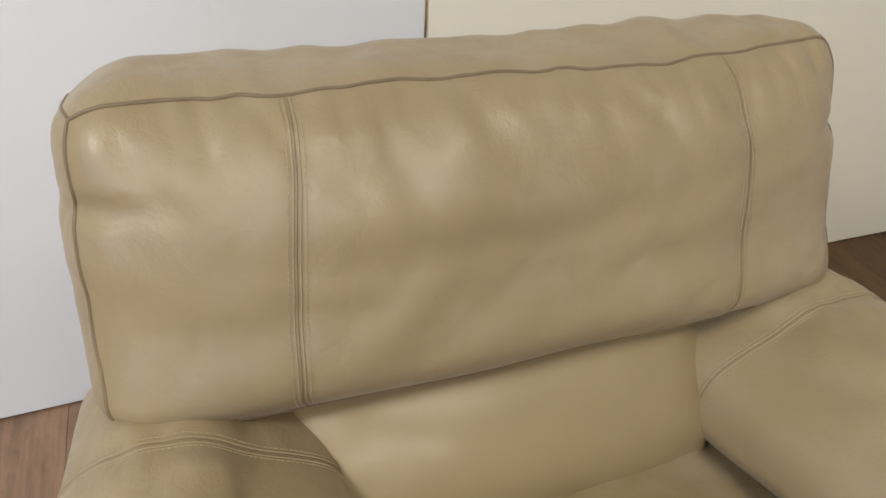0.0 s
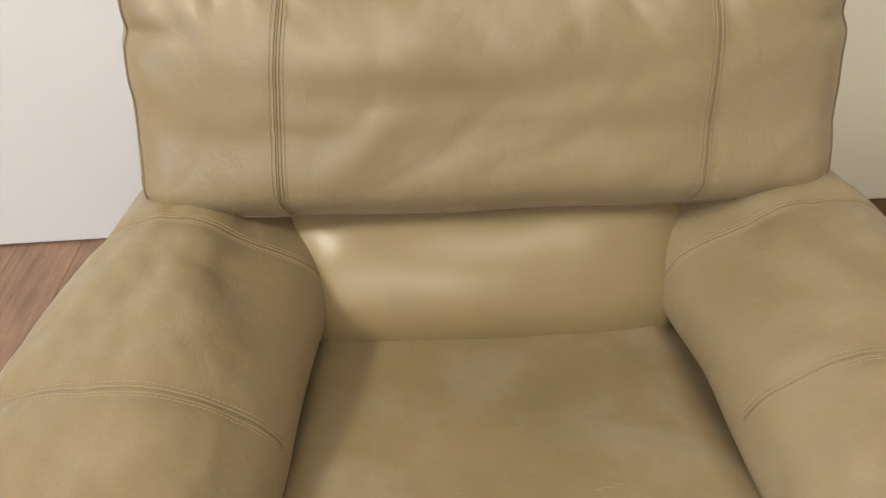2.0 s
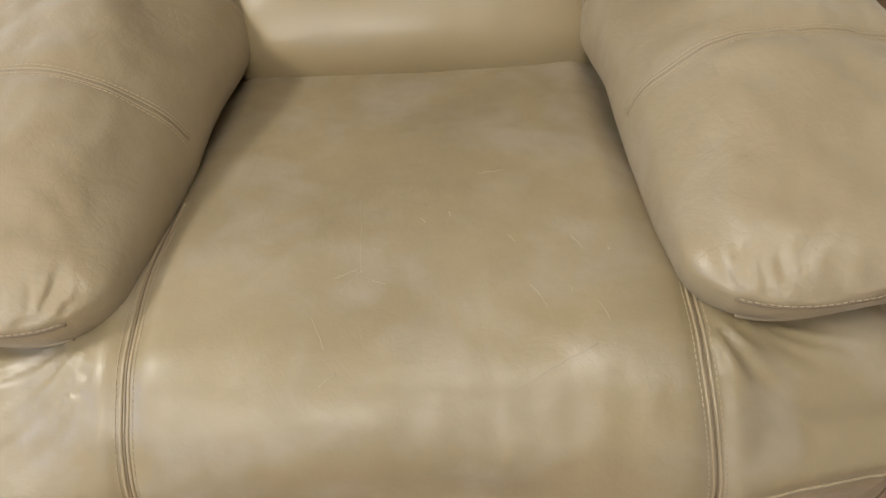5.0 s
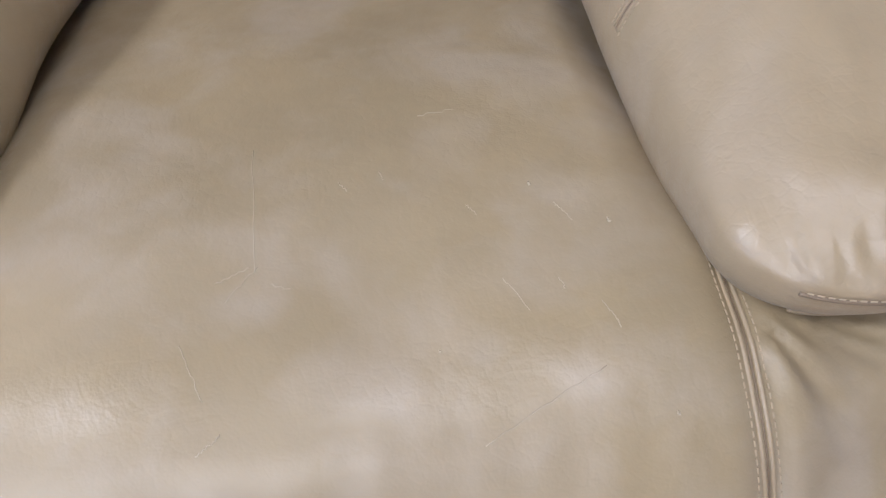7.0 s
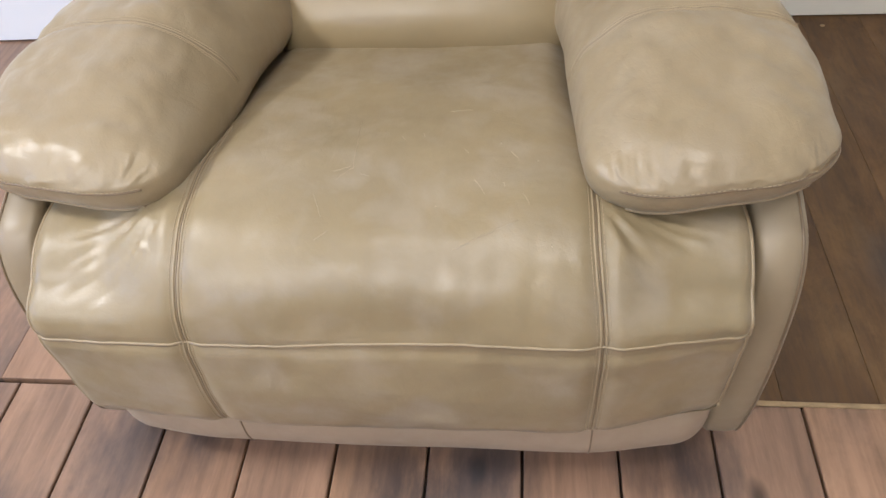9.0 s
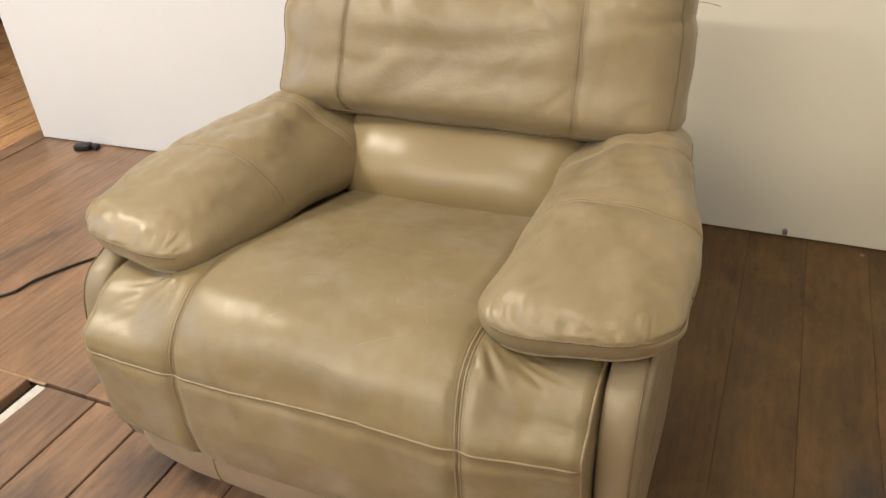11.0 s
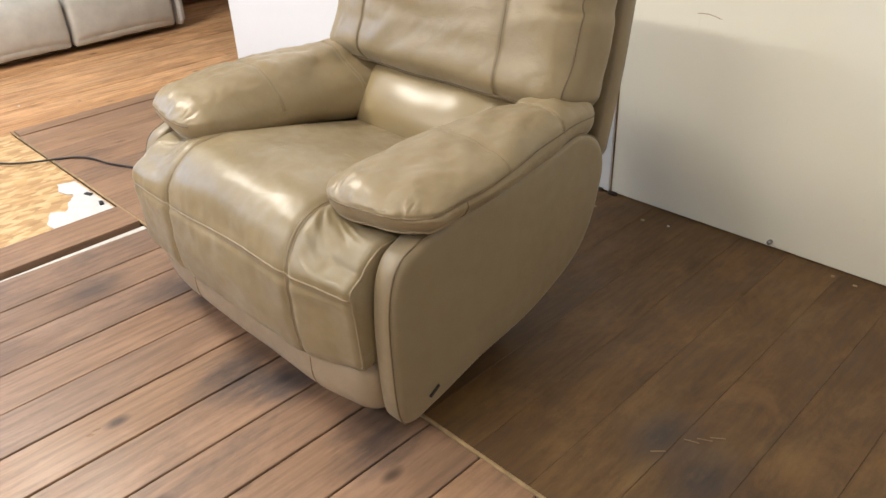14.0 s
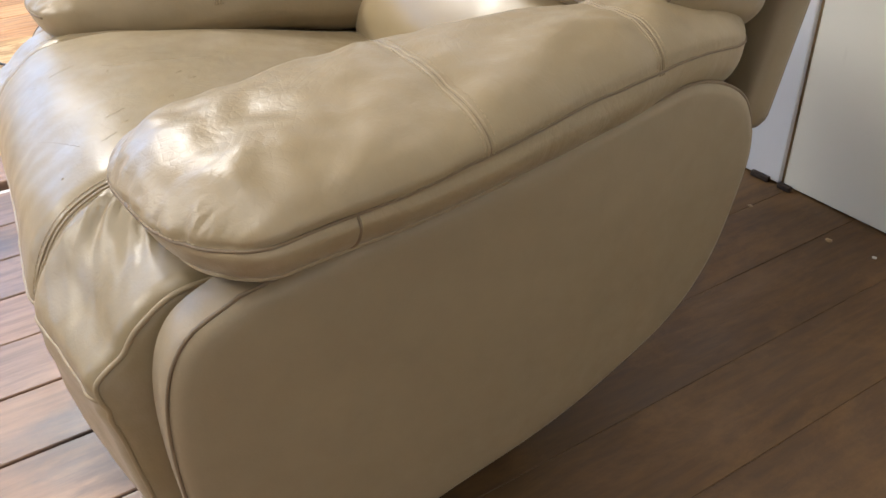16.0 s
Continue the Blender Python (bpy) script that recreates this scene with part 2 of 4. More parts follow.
def link_mesh(name, verts, faces, mat, parent=None, label="", flat=False):
    me = bpy.data.meshes.new(name)
    me.from_pydata([tuple(v) for v in verts], [], faces)
    me.materials.append(mat)
    if not flat:
        me.polygons.foreach_set("use_smooth", [True] * len(me.polygons))
    me.update()
    ob = new(name, me)
    if parent is not None:
        ob.parent = parent
    if label:
        ob["label"] = label
    return ob


def part(name, bm, mat, parent=None, label="", flat=False):
    bmesh.ops.recalc_face_normals(bm, faces=bm.faces)
    me = bpy.data.meshes.new(name)
    bm.to_mesh(me)
    bm.free()
    me.materials.append(mat)
    if not flat:
        me.polygons.foreach_set("use_smooth", [True] * len(me.polygons))
    ob = new(name, me)
    if parent is not None:
        ob.parent = parent
    if label:
        ob["label"] = label
    return ob


def thing(name, label, category, group="", at=(0, 0, 0)):
    e = new(name)
    e.empty_display_size = 0.1
    e.location = at
    return tagged(e, label, category, group)


def box_data(sx, sy, sz, bevel=0.0, cx=0.0, cy=0.0, cz=0.0):
    bm = bmesh.new()
    bmesh.ops.create_cube(bm, size=1.0)
    for v in bm.verts:
        v.co = Vector((v.co.x * sx + cx, v.co.y * sy + cy, v.co.z * sz + cz))
    if bevel:
        bmesh.ops.bevel(bm, geom=bm.edges[:], offset=bevel, segments=2, profile=0.6, affect="EDGES")
    return bm


def spaced(n):
    """Steps from -1 to 1, closer at the ends."""
    return [math.copysign(abs(math.sin(math.pi / 2 * s)) ** 0.9, s) for s in (2 * i / n - 1 for i in range(n + 1))]


def cushion(name, counts, f, mat, parent, label=""):
    """A closed soft form: f takes the points of a cube's skin, each from -1 to 1, to their places."""
    steps = [spaced(n) for n in counts]
    nx, ny, nz = counts
    index, verts, faces = {}, [], []

    def at(i, j, k):
        key = (i, j, k)
        if key not in index:
            index[key] = len(verts)
            verts.append(f(steps[0][i], steps[1][j], steps[2][k]))
        return index[key]

    for i in range(nx):
        for j in range(ny):
            faces.append((at(i, j, 0), at(i, j + 1, 0), at(i + 1, j + 1, 0), at(i + 1, j, 0)))
            faces.append((at(i, j, nz), at(i + 1, j, nz), at(i + 1, j + 1, nz), at(i, j + 1, nz)))
    for i in range(nx):
        for k in range(nz):
            faces.append((at(i, 0, k), at(i + 1, 0, k), at(i + 1, 0, k + 1), at(i, 0, k + 1)))
            faces.append((at(i, ny, k), at(i, ny, k + 1), at(i + 1, ny, k + 1), at(i + 1, ny, k)))
    for j in range(ny):
        for k in range(nz):
            faces.append((at(0, j, k), at(0, j, k + 1), at(0, j + 1, k + 1), at(0, j + 1, k)))
            faces.append((at(nx, j, k), at(nx, j + 1, k), at(nx, j + 1, k + 1), at(nx, j, k + 1)))
    return link_mesh(name, verts, faces, mat, parent, label)


def rounded(u, v, w, half, r):
    """A point of the cube's skin on a box with elliptic edges."""
    p, inner, d = [], [], []
    for c, h, q in zip((u, v, w), half, r):
        a = c * h
        b = max(-(h - q), min(h - q, a))
        inner.append(b)
        d.append((a - b) / q)
    n = math.sqrt(sum(c * c for c in d)) or 1.0
    m = max(abs(c) for c in d)
    if m < 1e-9:
        return inner
    return [b + q * c / n for b, q, c in zip(inner, r, d)] if m >= 0.999 or n > 0 and max(abs(u), abs(v), abs(w)) >= 0.999 else inner


def tube(name, points, radius, mat, parent, label="", sides=7, closed=False):
    pts = [Vector(p) for p in points]
    n = len(pts)
    verts, faces = [], []
    up = None
    for i, p in enumerate(pts):
        a = pts[(i - 1) % n] if closed or i else pts[i]
        b = pts[(i + 1) % n] if closed or i < n - 1 else pts[i]
        t = (b - a).normalized() if (b - a).length > 1e-9 else Vector((0, 0, 1))
        if up is None:
            up = t.orthogonal().normalized()
        up = (up - t * up.dot(t)).normalized()
        side = t.cross(up)
        for s in range(sides):
            q = 2 * math.pi * s / sides
            verts.append(p + radius * (math.cos(q) * up + math.sin(q) * side))
    for i in range(n if closed else n - 1):
        for s in range(sides):
            i2, s2 = (i + 1) % n, (s + 1) % sides
            faces.append((i * sides + s, i * sides + s2, i2 * sides + s2, i2 * sides + s))
    if not closed:
        faces.append(tuple(range(sides - 1, -1, -1)))
        faces.append(tuple((n - 1) * sides + s for s in range(sides)))
    return link_mesh(name, verts, faces, mat, parent, label)


def resample(points, step):
    pts = [Vector(p) for p in points]
    out, left = [pts[0]], step
    for a, b in zip(pts, pts[1:]):
        seg = (b - a).length
        pos = 0.0
        while seg - pos >= left:
            pos += left
            out.append(a.lerp(b, pos / seg))
            left = step
        left -= seg - pos
    return out


def stitches(points, normals_from, parent, name="stitching", pitch=0.0062, length=0.0040, radius=0.0006):
    """A row of short thread bars along a line, joined into one piece."""
    pts = resample(points, pitch / 2)
    verts, faces = [], []
    for a, b in zip(pts[::2], pts[1::2]):
        t = (b - a).normalized()
        mid = (a + b) / 2
        o = (mid - Vector(normals_from)).normalized()
        s = t.cross(o).normalized()
        o = s.cross(t)
        base = len(verts)
        for e in (-0.5, 0.5):
            c = mid + t * e * length
            verts += [c - s * radius, c + s * radius, c + s * radius * 0.6 + o * radius * 1.4, c - s * radius * 0.6 + o * radius * 1.4]
        faces += [(base + i, base + (i + 1) % 4, base + 4 + (i + 1) % 4, base + 4 + i) for i in range(4)]
        faces += [(base + 3, base + 2, base + 1, base), (base + 4, base + 5, base + 6, base + 7)]
    ob = link_mesh(name, verts, faces, THREAD, parent, "row of tan thread stitches", flat=True)
    ob["kind"] = "stuff"
    return ob


def double_seam(path_of, centre, parent, gap=0.0075, thread=True, welt=0.0019):
    """path_of(offset) gives the line shifted sideways by some metres: a dark joint with a welt and stitches on either side."""
    seam = tube("seam", path_of(0.0), welt * 0.5, PIPING, parent, "dark sewn joint in the leather")
    for sgn in (-1, 1):
        tube("welt", path_of(sgn * 0.0036), welt, WELT, seam)
        if thread:
            stitches(path_of(sgn * (gap + 0.0012)), centre, seam)
    return seam


def spline(points, n):
    """A smooth line through the points."""
    p = [Vector(q) for q in points]
    p = [2 * p[0] - p[1]] + p + [2 * p[-1] - p[-2]]
    out = []
    spans = len(p) - 3
    for i in range(n + 1):
        s = i / n * spans
        k = min(int(s), spans - 1)
        t = s - k
        a, b, c, d = p[k:k + 4]
        out.append(0.5 * (2 * b + (c - a) * t + (2 * a - 5 * b + 4 * c - d) * t * t + (3 * b - a - 3 * c + d) * t ** 3))
    return out


# ---------------------------------------------------------------- the room
SEAM_Y = -0.068        # joint across the floor, front boards against back boards
WALL_Y = 1.262
tagged(part("floor", box_data(10.0, 8.5, 0.1, 0, -1.4, 0.2, -0.072), SUBFLOOR, None), "dark worn subfloor under mixed wooden boards", "floor", kind="structure")
floor = bpy.data.objects["floor"]


def plank_data(sx, sy, sz, e=0.0022):
    """A board with eased upper edges."""
    x, y = sx / 2, sy / 2
    v = [(-x, -y, -sz), (x, -y, -sz), (x, y, -sz), (-x, y, -sz), (-x, -y, -e), (x, -y, -e), (x, y, -e), (-x, y, -e),
         (-x + e, -y + e, 0), (x - e, -y + e, 0), (x - e, y - e, 0), (-x + e, y - e, 0)]
    f = [(3, 2, 1, 0)]
    for base in (0, 4):
        f += [(base + i, base + (i + 1) % 4, base + 4 + (i + 1) % 4, base + 4 + i) for i in range(4)]
    f.append((8, 9, 10, 11))
    return v, f


def lay(name, x0, x1, y0, y1, mat, top=0.0, thick=0.02, turn=0.0, label="", edge=0.0022):
    v, f = plank_data(x1 - x0, y1 - y0, thick, edge)
    ob = link_mesh(name, v, f, mat, floor, label, flat=True)
    ob.location = ((x0 + x1) / 2, (y0 + y1) / 2, top)
    ob.rotation_euler[2] = radians(turn)
    return ob


def boards():
    rng = random.Random(4)
    # front boards, grey-brown, with open dark joints
    width, gap = 0.1655, 0.005
    x, n = -0.797 - width, 0
    while x < 3.2:
        y1, y0, e = SEAM_Y - 0.004, -3.95, 0.002
        top = rng.uniform(-0.0015, 0.0008)
        joints = [y1] + ([rng.uniform(-2.6, -1.4)] if n % 2 else []) + [y0]
        for ya, yb in zip(joints, joints[1:]):
            yb += 0.002
            v = []
            for z, q in ((top - 0.02, 0), (top - e, 0), (top, e)):
                for side, py in ((0, yb + q), (1, yb + q), (1, ya - q), (0, ya - q)):
                    px = x + width - gap / 2 - q if side else x + gap / 2 + q
                    if n == 0 and not side:
                        px = -0.967 + q + (py - SEAM_Y) * 0.04
                    v.append((px, py, z))
            f = [(3, 2, 1, 0)] + [(b + i, b + (i + 1) % 4, b + 4 + (i + 1) % 4, b + 4 + i) for b in (0, 4) for i in range(4)] + [(8, 9, 10, 11)]
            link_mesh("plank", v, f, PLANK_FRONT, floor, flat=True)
        x += width
        n += 1
    # back boards, darker, close-fitting
    x = -2.31
    n = 0
    while x < 2.6:
        w = 0.167 if n else 0.132
        lay("plank", x + 0.0003, x + w - 0.0003, SEAM_Y + 0.006, WALL_Y + 0.04, PLANK_BACK if x > -0.55 else PLANK_FRONT, rng.uniform(-0.0004, 0.0001), edge=0.0008)
        x += w
        n += 1
    lay("plank", -2.405, -2.316, SEAM_Y + 0.01, WALL_Y + 0.06, PLANK_FRONT, 0.004)
    # one lone board in front, beside the white strip, and the strand board past it
    lay("plank", -1.215, -1.035, -3.95, SEAM_Y - 0.004, PLANK_FRONT, 0.006, 0.028, 0)
    lay("strip", -1.006, -0.972, -3.95, SEAM_Y - 0.004, STRIP, -0.006, 0.014, 0, "white strip showing in a gap between boards")
    lay("board", -2.42, -1.22, -3.95, SEAM_Y - 0.004, OSB, -0.010, 0.012, 0, "yellowish strand board panel, laid bare")
    # old orange boards in the far part of the room
    x = -6.2
    while x < -2.43:
        w = rng.uniform(0.075, 0.13)
        w = min(w, -2.412 - x)
        cut = rng.uniform(-1.5, 2.2)
        for ya, yb in ((-3.95, cut), (cut, 4.4)):
            lay("plank", x + 0.0025, x + w - 0.0025, ya + 0.001, yb - 0.001, PLANK_OLD, -0.008 + rng.uniform(-0.002, 0.002), 0.014)
        x += w


def walls():
    def slab(name, x0, x1, y0, y1, z0, z1, mat, label):
        ob = part(name, box_data(x1 - x0, y1 - y0, z1 - z0, 0.0, (x0 + x1) / 2, (y0 + y1) / 2, (z0 + z1) / 2), mat, None, "", True)
        return tagged(ob, label, "wall", kind="structure")
    # partition behind the chair: two sheets that meet in an open joint
    # the cool-tinted sheet stands at a slight angle to the warm-tinted one
    bm = box_data(2.452, 0.11, CEILING - 0.006, 0.003, -1.226, 0.055, CEILING / 2 + 0.003)
    left = tagged(part("wall_north", bm, WHITE_COOL_LIT, None, "", True), "white painted partition wall sheet with scuffs, tinted for cool light", "wall", kind="structure")
    left.matrix_world = pose(0.132, WALL_Y - 0.008, 0, 0, 0, 2.1)
    bm = box_data(2.9 - 0.140, 0.11, CEILING - 0.004, 0.003, (2.9 + 0.140) / 2, WALL_Y + 0.055, CEILING / 2 + 0.002)
    tagged(part("wall_north_2", bm, WALL_WARM_LIT, None, "", True), "painted wall sheet behind the chair, tinted for warm light", "wall", kind="structure")
    bm = box_data(0.012, 0.09, CEILING - 0.004, 0, 0.136, WALL_Y + 0.050, CEILING / 2 + 0.002)
    tagged(part("trim", bm, TRIM_GOLD, None, "", True), "narrow brown batten in the joint between wall sheets", "trim", kind="structure")
    slab("wall_east", 2.78, 2.9, -4.0, WALL_Y, 0, CEILING, WALL_OTHER, "plain cream side wall")
    slab("wall_far_north", -6.0, 2.9, 4.3, 4.42, 0, CEILING, WALL_OTHER, "plain cream wall of the far room")
    slab("wall_far_east", 2.78, 2.9, WALL_Y + 0.11, 4.3, 0, CEILING, WALL_OTHER, "plain cream side wall")

    def wall_with_opening(name, fixed, axis, a0, a1, o0, o1, z0, z1, t=0.12):
        """A wall with one opening from o0 to o1 and z0 to z1."""
        bm = bmesh.new()
        for p0, p1, q0, q1 in ((a0, o0, 0, CEILING), (o1, a1, 0, CEILING), (o0, o1, 0, z0), (o0, o1, z1, CEILING)):
            piece = box_data(1, 1, 1)
            for v in piece.verts:
                along = p0 + (v.co.x + 0.5) * (p1 - p0)
                deep = fixed - (v.co.y + 0.5) * t
                z = q0 + (v.co.z + 0.5) * (q1 - q0)
                v.co = (along, deep, z) if axis == "x" else (deep, along, z)
            tmp = bpy.data.meshes.new("piece")
            piece.to_mesh(tmp)
            piece.free()
            bm.from_mesh(tmp)
            bpy.data.meshes.remove(tmp)
        return tagged(part(name, bm, WALL_OTHER, None, "", True), "cream wall with a window opening", "wall", kind="structure")
    wall_with_opening("wall_west", -4.95, "y", -4.0, 4.3, -3.2, -0.5, 0.9, 2.8)
    wall_with_opening("wall_south", -3.95, "x", -5.07, 2.9, -2.65, -1.15, 0.9, 2.3)
    slab("ceiling", -5.1, 2.9, -4.1, 4.42, CEILING, CEILING + 0.1, CEIL_PAINT, "plain white ceiling")["category"] = "ceiling"
    # the second window is added for the weak cool fill
    for name, m, sx, sz in (("window_1", pose(-5.01, -1.85, 1.85, 0, 0, 90), 2.7, 1.9), ("window_fill", pose(-1.9, -4.01, 1.6), 1.5, 1.4)):
        w = tagged(new(name), "unseen white-framed window letting in cool daylight", "window", kind="structure")
        w.matrix_world = m
        for dx, dz, wx, wz in ((-sx / 2 + 0.03, 0, 0.06, sz), (sx / 2 - 0.03, 0, 0.06, sz), (0, sz / 2 - 0.03, sx - 0.12, 0.06), (0, -sz / 2 + 0.03, sx - 0.12, 0.06), (0, 0, 0.05, sz - 0.12)):
            part("window_frame", box_data(wx, 0.06, wz, 0.004, dx, 0, dz), WHITE_COOL_LIT, w, "", True)
    # the second fixture is added to hold the fill lamp
    for m, sx, sy in ((pose(-2.4, -0.6, CEILING), 0.58, 0.58), (pose(0.35, -0.95, CEILING), 1.28, 0.36)):
        lamp = thing("ceiling_light", "unseen square white ceiling light fixture with a bright panel", "lamp", "ceiling lights")
        lamp.matrix_world = m
        for dx, dy, wx, wy in ((-sx / 2, 0, 0.03, sy), (sx / 2, 0, 0.03, sy), (0, sy / 2, sx - 0.03, 0.03), (0, -sy / 2, sx - 0.03, 0.03)):
            part("frame", box_data(wx, wy, 0.03, 0.004, dx, dy, -0.016), WHITE_COOL_LIT, lamp, "", True)
        part("backing", box_data(sx - 0.04, sy - 0.04, 0.01, 0, 0, 0, -0.008), CEIL_PAINT, lamp, "", True)
    for x in (-2.35, -0.55):
        lamp = thing("ceiling_light", "long white tube light fixture fixed to the ceiling", "lamp", "ceiling lights")
        lamp.matrix_world = pose(x, TUBE_Y, CEILING)
        part("housing", box_data(1.32, 0.12, 0.05, 0.006, 0, 0, -0.026), WHITE_COOL_LIT, lamp, "", True)
        for sx in (-0.648, 0.648):
            part("end_cap", box_data(0.024, 0.10, 0.05, 0.004, sx, 0, -0.076), WHITE_COOL_LIT, lamp, "", True)


walls()


# ---------------------------------------------------------------- the recliner
recliner = thing("recliner_chair", "tan leather overstuffed recliner armchair on wooden floor, seat scratched", "armchair")

LEAN = radians(14.5)


def back_f(u, v, w):
    half, r = (0.476, 0.086, 0.179), (0.062, 0.060, 0.060)
    x, d, h = rounded(u, v, w, half, r)
    nx, nh = x / half[0], h / half[2]
    front = smooth(0.03, -0.07, d)
    puff = (1 - abs(nx) ** 5.0) * (1 - abs(nh) ** 2.6)
    # fill, softer beside the two upright seams
    d -= front * 0.070 * puff
    d += front * 0.0022 * (math.exp(-((x - 0.272 - 0.002 * smooth(-1, 1, nh)) / 0.016) ** 2) + math.exp(-((x + 0.272 - 0.022 * smooth(-1, 1, nh)) / 0.016) ** 2)) * (1 - nh ** 4)
    # puckers that run down and aslant from the upper piping
    up = smooth(-0.05, 0.45, nh) * (1 - smooth(0.80, 1.0, nh) * 0.55)
    slant = x + 0.055 * (nh - 1)
    d += front * up * 0.0080 * wob(slant * 11 + 4.0, nh * 0.8, 3.1)
    fine = smooth(0.10, 0.50, nh) * smooth(1.0, 0.88, nh) * smooth(0.97, 0.85, abs(nx))
    d += front * fine * 0.0058 * crease(wob(slant * 13 + 0.5 * nh, nh * 0.9, 7.7), 0.30)
    d += front * fine * 0.0030 * crease(wob(slant * 24 - 0.8 * nh, nh * 1.4, 2.3), 0.35) * smooth(0.45, 0.7, nh)
    # slack folds across the middle and the foot of the cushion
    d += front * 0.006 * wob(x * 4.0 + nh * 1.2, nh * 1.3 - x * 3.0, 1.7) * (1 - nh * nh)
    d += front * 0.005 * wob(x * 7 - nh * 2.0, nh * 1.8 + x * 5, 5.2) * smooth(0.4, -0.4, nh)
    d += front * 0.0014 * crease(wob(x * 6.5 - nh * 1.2, nh * 1.2 + x * 4, 9.4), 0.16) * smooth(0.3, -0.2, nh) * smooth(-0.95, -0.6, nh)
    d -= front * 0.006 * math.exp(-((x + 0.17 - 0.16 * (nh + 0.45)) / 0.04) ** 2 - ((nh + 0.42) / 0.30) ** 2)
    # pinched tucks where the piping turns
    for sx, hh in ((1, 0.34), (-1, 0.40)):
        d += front * 0.010 * math.exp(-((nx * sx - 0.93) / 0.10) ** 2 - ((nh - hh) / 0.07) ** 2)
    # a broad crease below the middle
    d += front * 0.006 * math.exp(-((nh + 0.05 - 0.5 * nx * nx - 0.16 * nx) / 0.16) ** 2) * (1 - nx * nx)
    d -= front * 0.028 * smooth(-0.25, -0.8, nh)
    # the sides are drawn in at the seams
    x -= math.copysign(0.004, x) * smooth(0.75, 1.0, abs(nx)) * (math.exp(-((nh - 0.42) / 0.10) ** 2) + 0.3 * math.exp(-((nh + 0.45) / 0.15) ** 2))
    x *= 1 + 0.022 * smooth(0.75, 0.1, nh) - 0.05 * smooth(-0.7, -1.0, nh)
    x += 0.003 * wob(nh * 4, d * 8, 9.0 + math.copysign(3, x)) * smooth(0.7, 1.0, abs(nx))
    h += smooth(0.6, 1.0, nh) * (0.010 * wob(x * 7.5, d * 4, 2.2) + 0.006 * wob(x * 19, d * 9, 4.2) + 0.007 * smooth(0.45, 0.95, abs(nx)) + smooth(-0.05, 0.08, d) * 0.020 * smooth(1.0, 0.7, abs(nx)))
    h -= smooth(-0.6, -1.0, nh) * 0.006 * wob(x * 6, d * 5, 8.2) + 0.016 * smooth(-0.2, -1.0, nh)
    c, s = math.cos(LEAN), math.sin(LEAN)
    return (x, 0.616 + d * c + h * s, 0.772 + h * c - d * s)


def build_back():
    body = cushion("back_cushion", (170, 22, 70), back_f, LEATHER, recliner, "puffy tan leather back cushion with puckers")
    n = 160
    ring = [back_f(s, -1, 1) for s in np.linspace(-1, 1, n)] + [back_f(1, -1, s) for s in np.linspace(1, -1, 90)[1:]]
    ring += [back_f(s, -1, -1) for s in np.linspace(1, -1, n)[1:]] + [back_f(-1, -1, s) for s in np.linspace(-1, 1, 90)[1:-1]]
    tube("piping", ring, 0.0024, PIPING, body, "thin dark leather piping round the cushion", closed=True)
    for x0, x1 in ((-0.250, -0.272), (0.274, 0.272)):
        def path(off, x0=x0, x1=x1):
            return [Vector(back_f((x1 + (x0 - x1) * smooth(-1.0, 1.0, s) + off) / 0.476, -1, s)) + Vector((0, -0.0006, 0)) for s in np.linspace(0.97, -0.97, 120)]
        double_seam(path, (x0, 0.9, 0.8), body, welt=0.0010)
    # corner joint on the gusset
    for sx in (-1, 1):
        tube("gusset_seam", [back_f(sx * 0.995, s, 1) for s in np.linspace(-0.95, 0.6, 24)], 0.0018, PIPING, body)
    # shell behind the cushion
    def shell_f(u, v, w):
        x, d, h = rounded(u, v, w, (0.468, 0.032, 0.232), (0.03, 0.020, 0.03))
        c, s = math.cos(LEAN), math.sin(LEAN)
        return (x * (1 - 0.02 * smooth(0, 0.23, h)), 0.735 + d * c + h * s, 0.655 + h * c - d * s)
    shell = cushion("back_shell", (24, 8, 16), shell_f, LEATHER_SMOOTH, recliner, "leather-covered rear shell of the backrest")
    tube("piping", [shell_f(1, 0.98, s) for s in np.linspace(-0.95, 0.95, 30)], 0.0025, PIPING, shell)


def lumbar_f(u, v, w):
    half, r = (0.304, 0.12, 0.150), (0.034, 0.085, 0.080)
    x, d, h = rounded(u, v, w, half, r)
    nx, nh = x / half[0], h / half[2]
    front = smooth(0.02, -0.1, d)
    d -= front * (0.014 * (1 - nx * nx) + 0.046 * (1 - nh * nh) * (1 - nx ** 6) + 0.004 * wob(x * 6, h * 7, 2.0))
    d += front * 0.002 * wob(x * 16, h * 14, 4.0) * (0.3 + abs(nx))
    d += front * 0.020 * smooth(0.25, 1.0, nh) - front * 0.006 * smooth(0.3, -0.9, nh)
    d += front * smooth(0.8, 1.0, abs(nx)) * 0.004 * wob(x * 3, h * 60, 1.0)
    # wider at the top than where it meets the seat
    x *= 0.98 + 0.07 * nh
    c, s = math.cos(radians(44)), math.sin(radians(44))
    return (x, 0.557 + d * c + h * s, 0.455 + h * c - d * s)


def build_lumbar():
    cushion("lumbar_cushion", (70, 20, 30), lumbar_f, LEATHER_GLOSS, recliner, "smooth glossy tan leather lumbar roll")


SEAMS = {1: (-0.090, 0.174), -1: (-0.10, 0.185)}     # cross joints of either arm


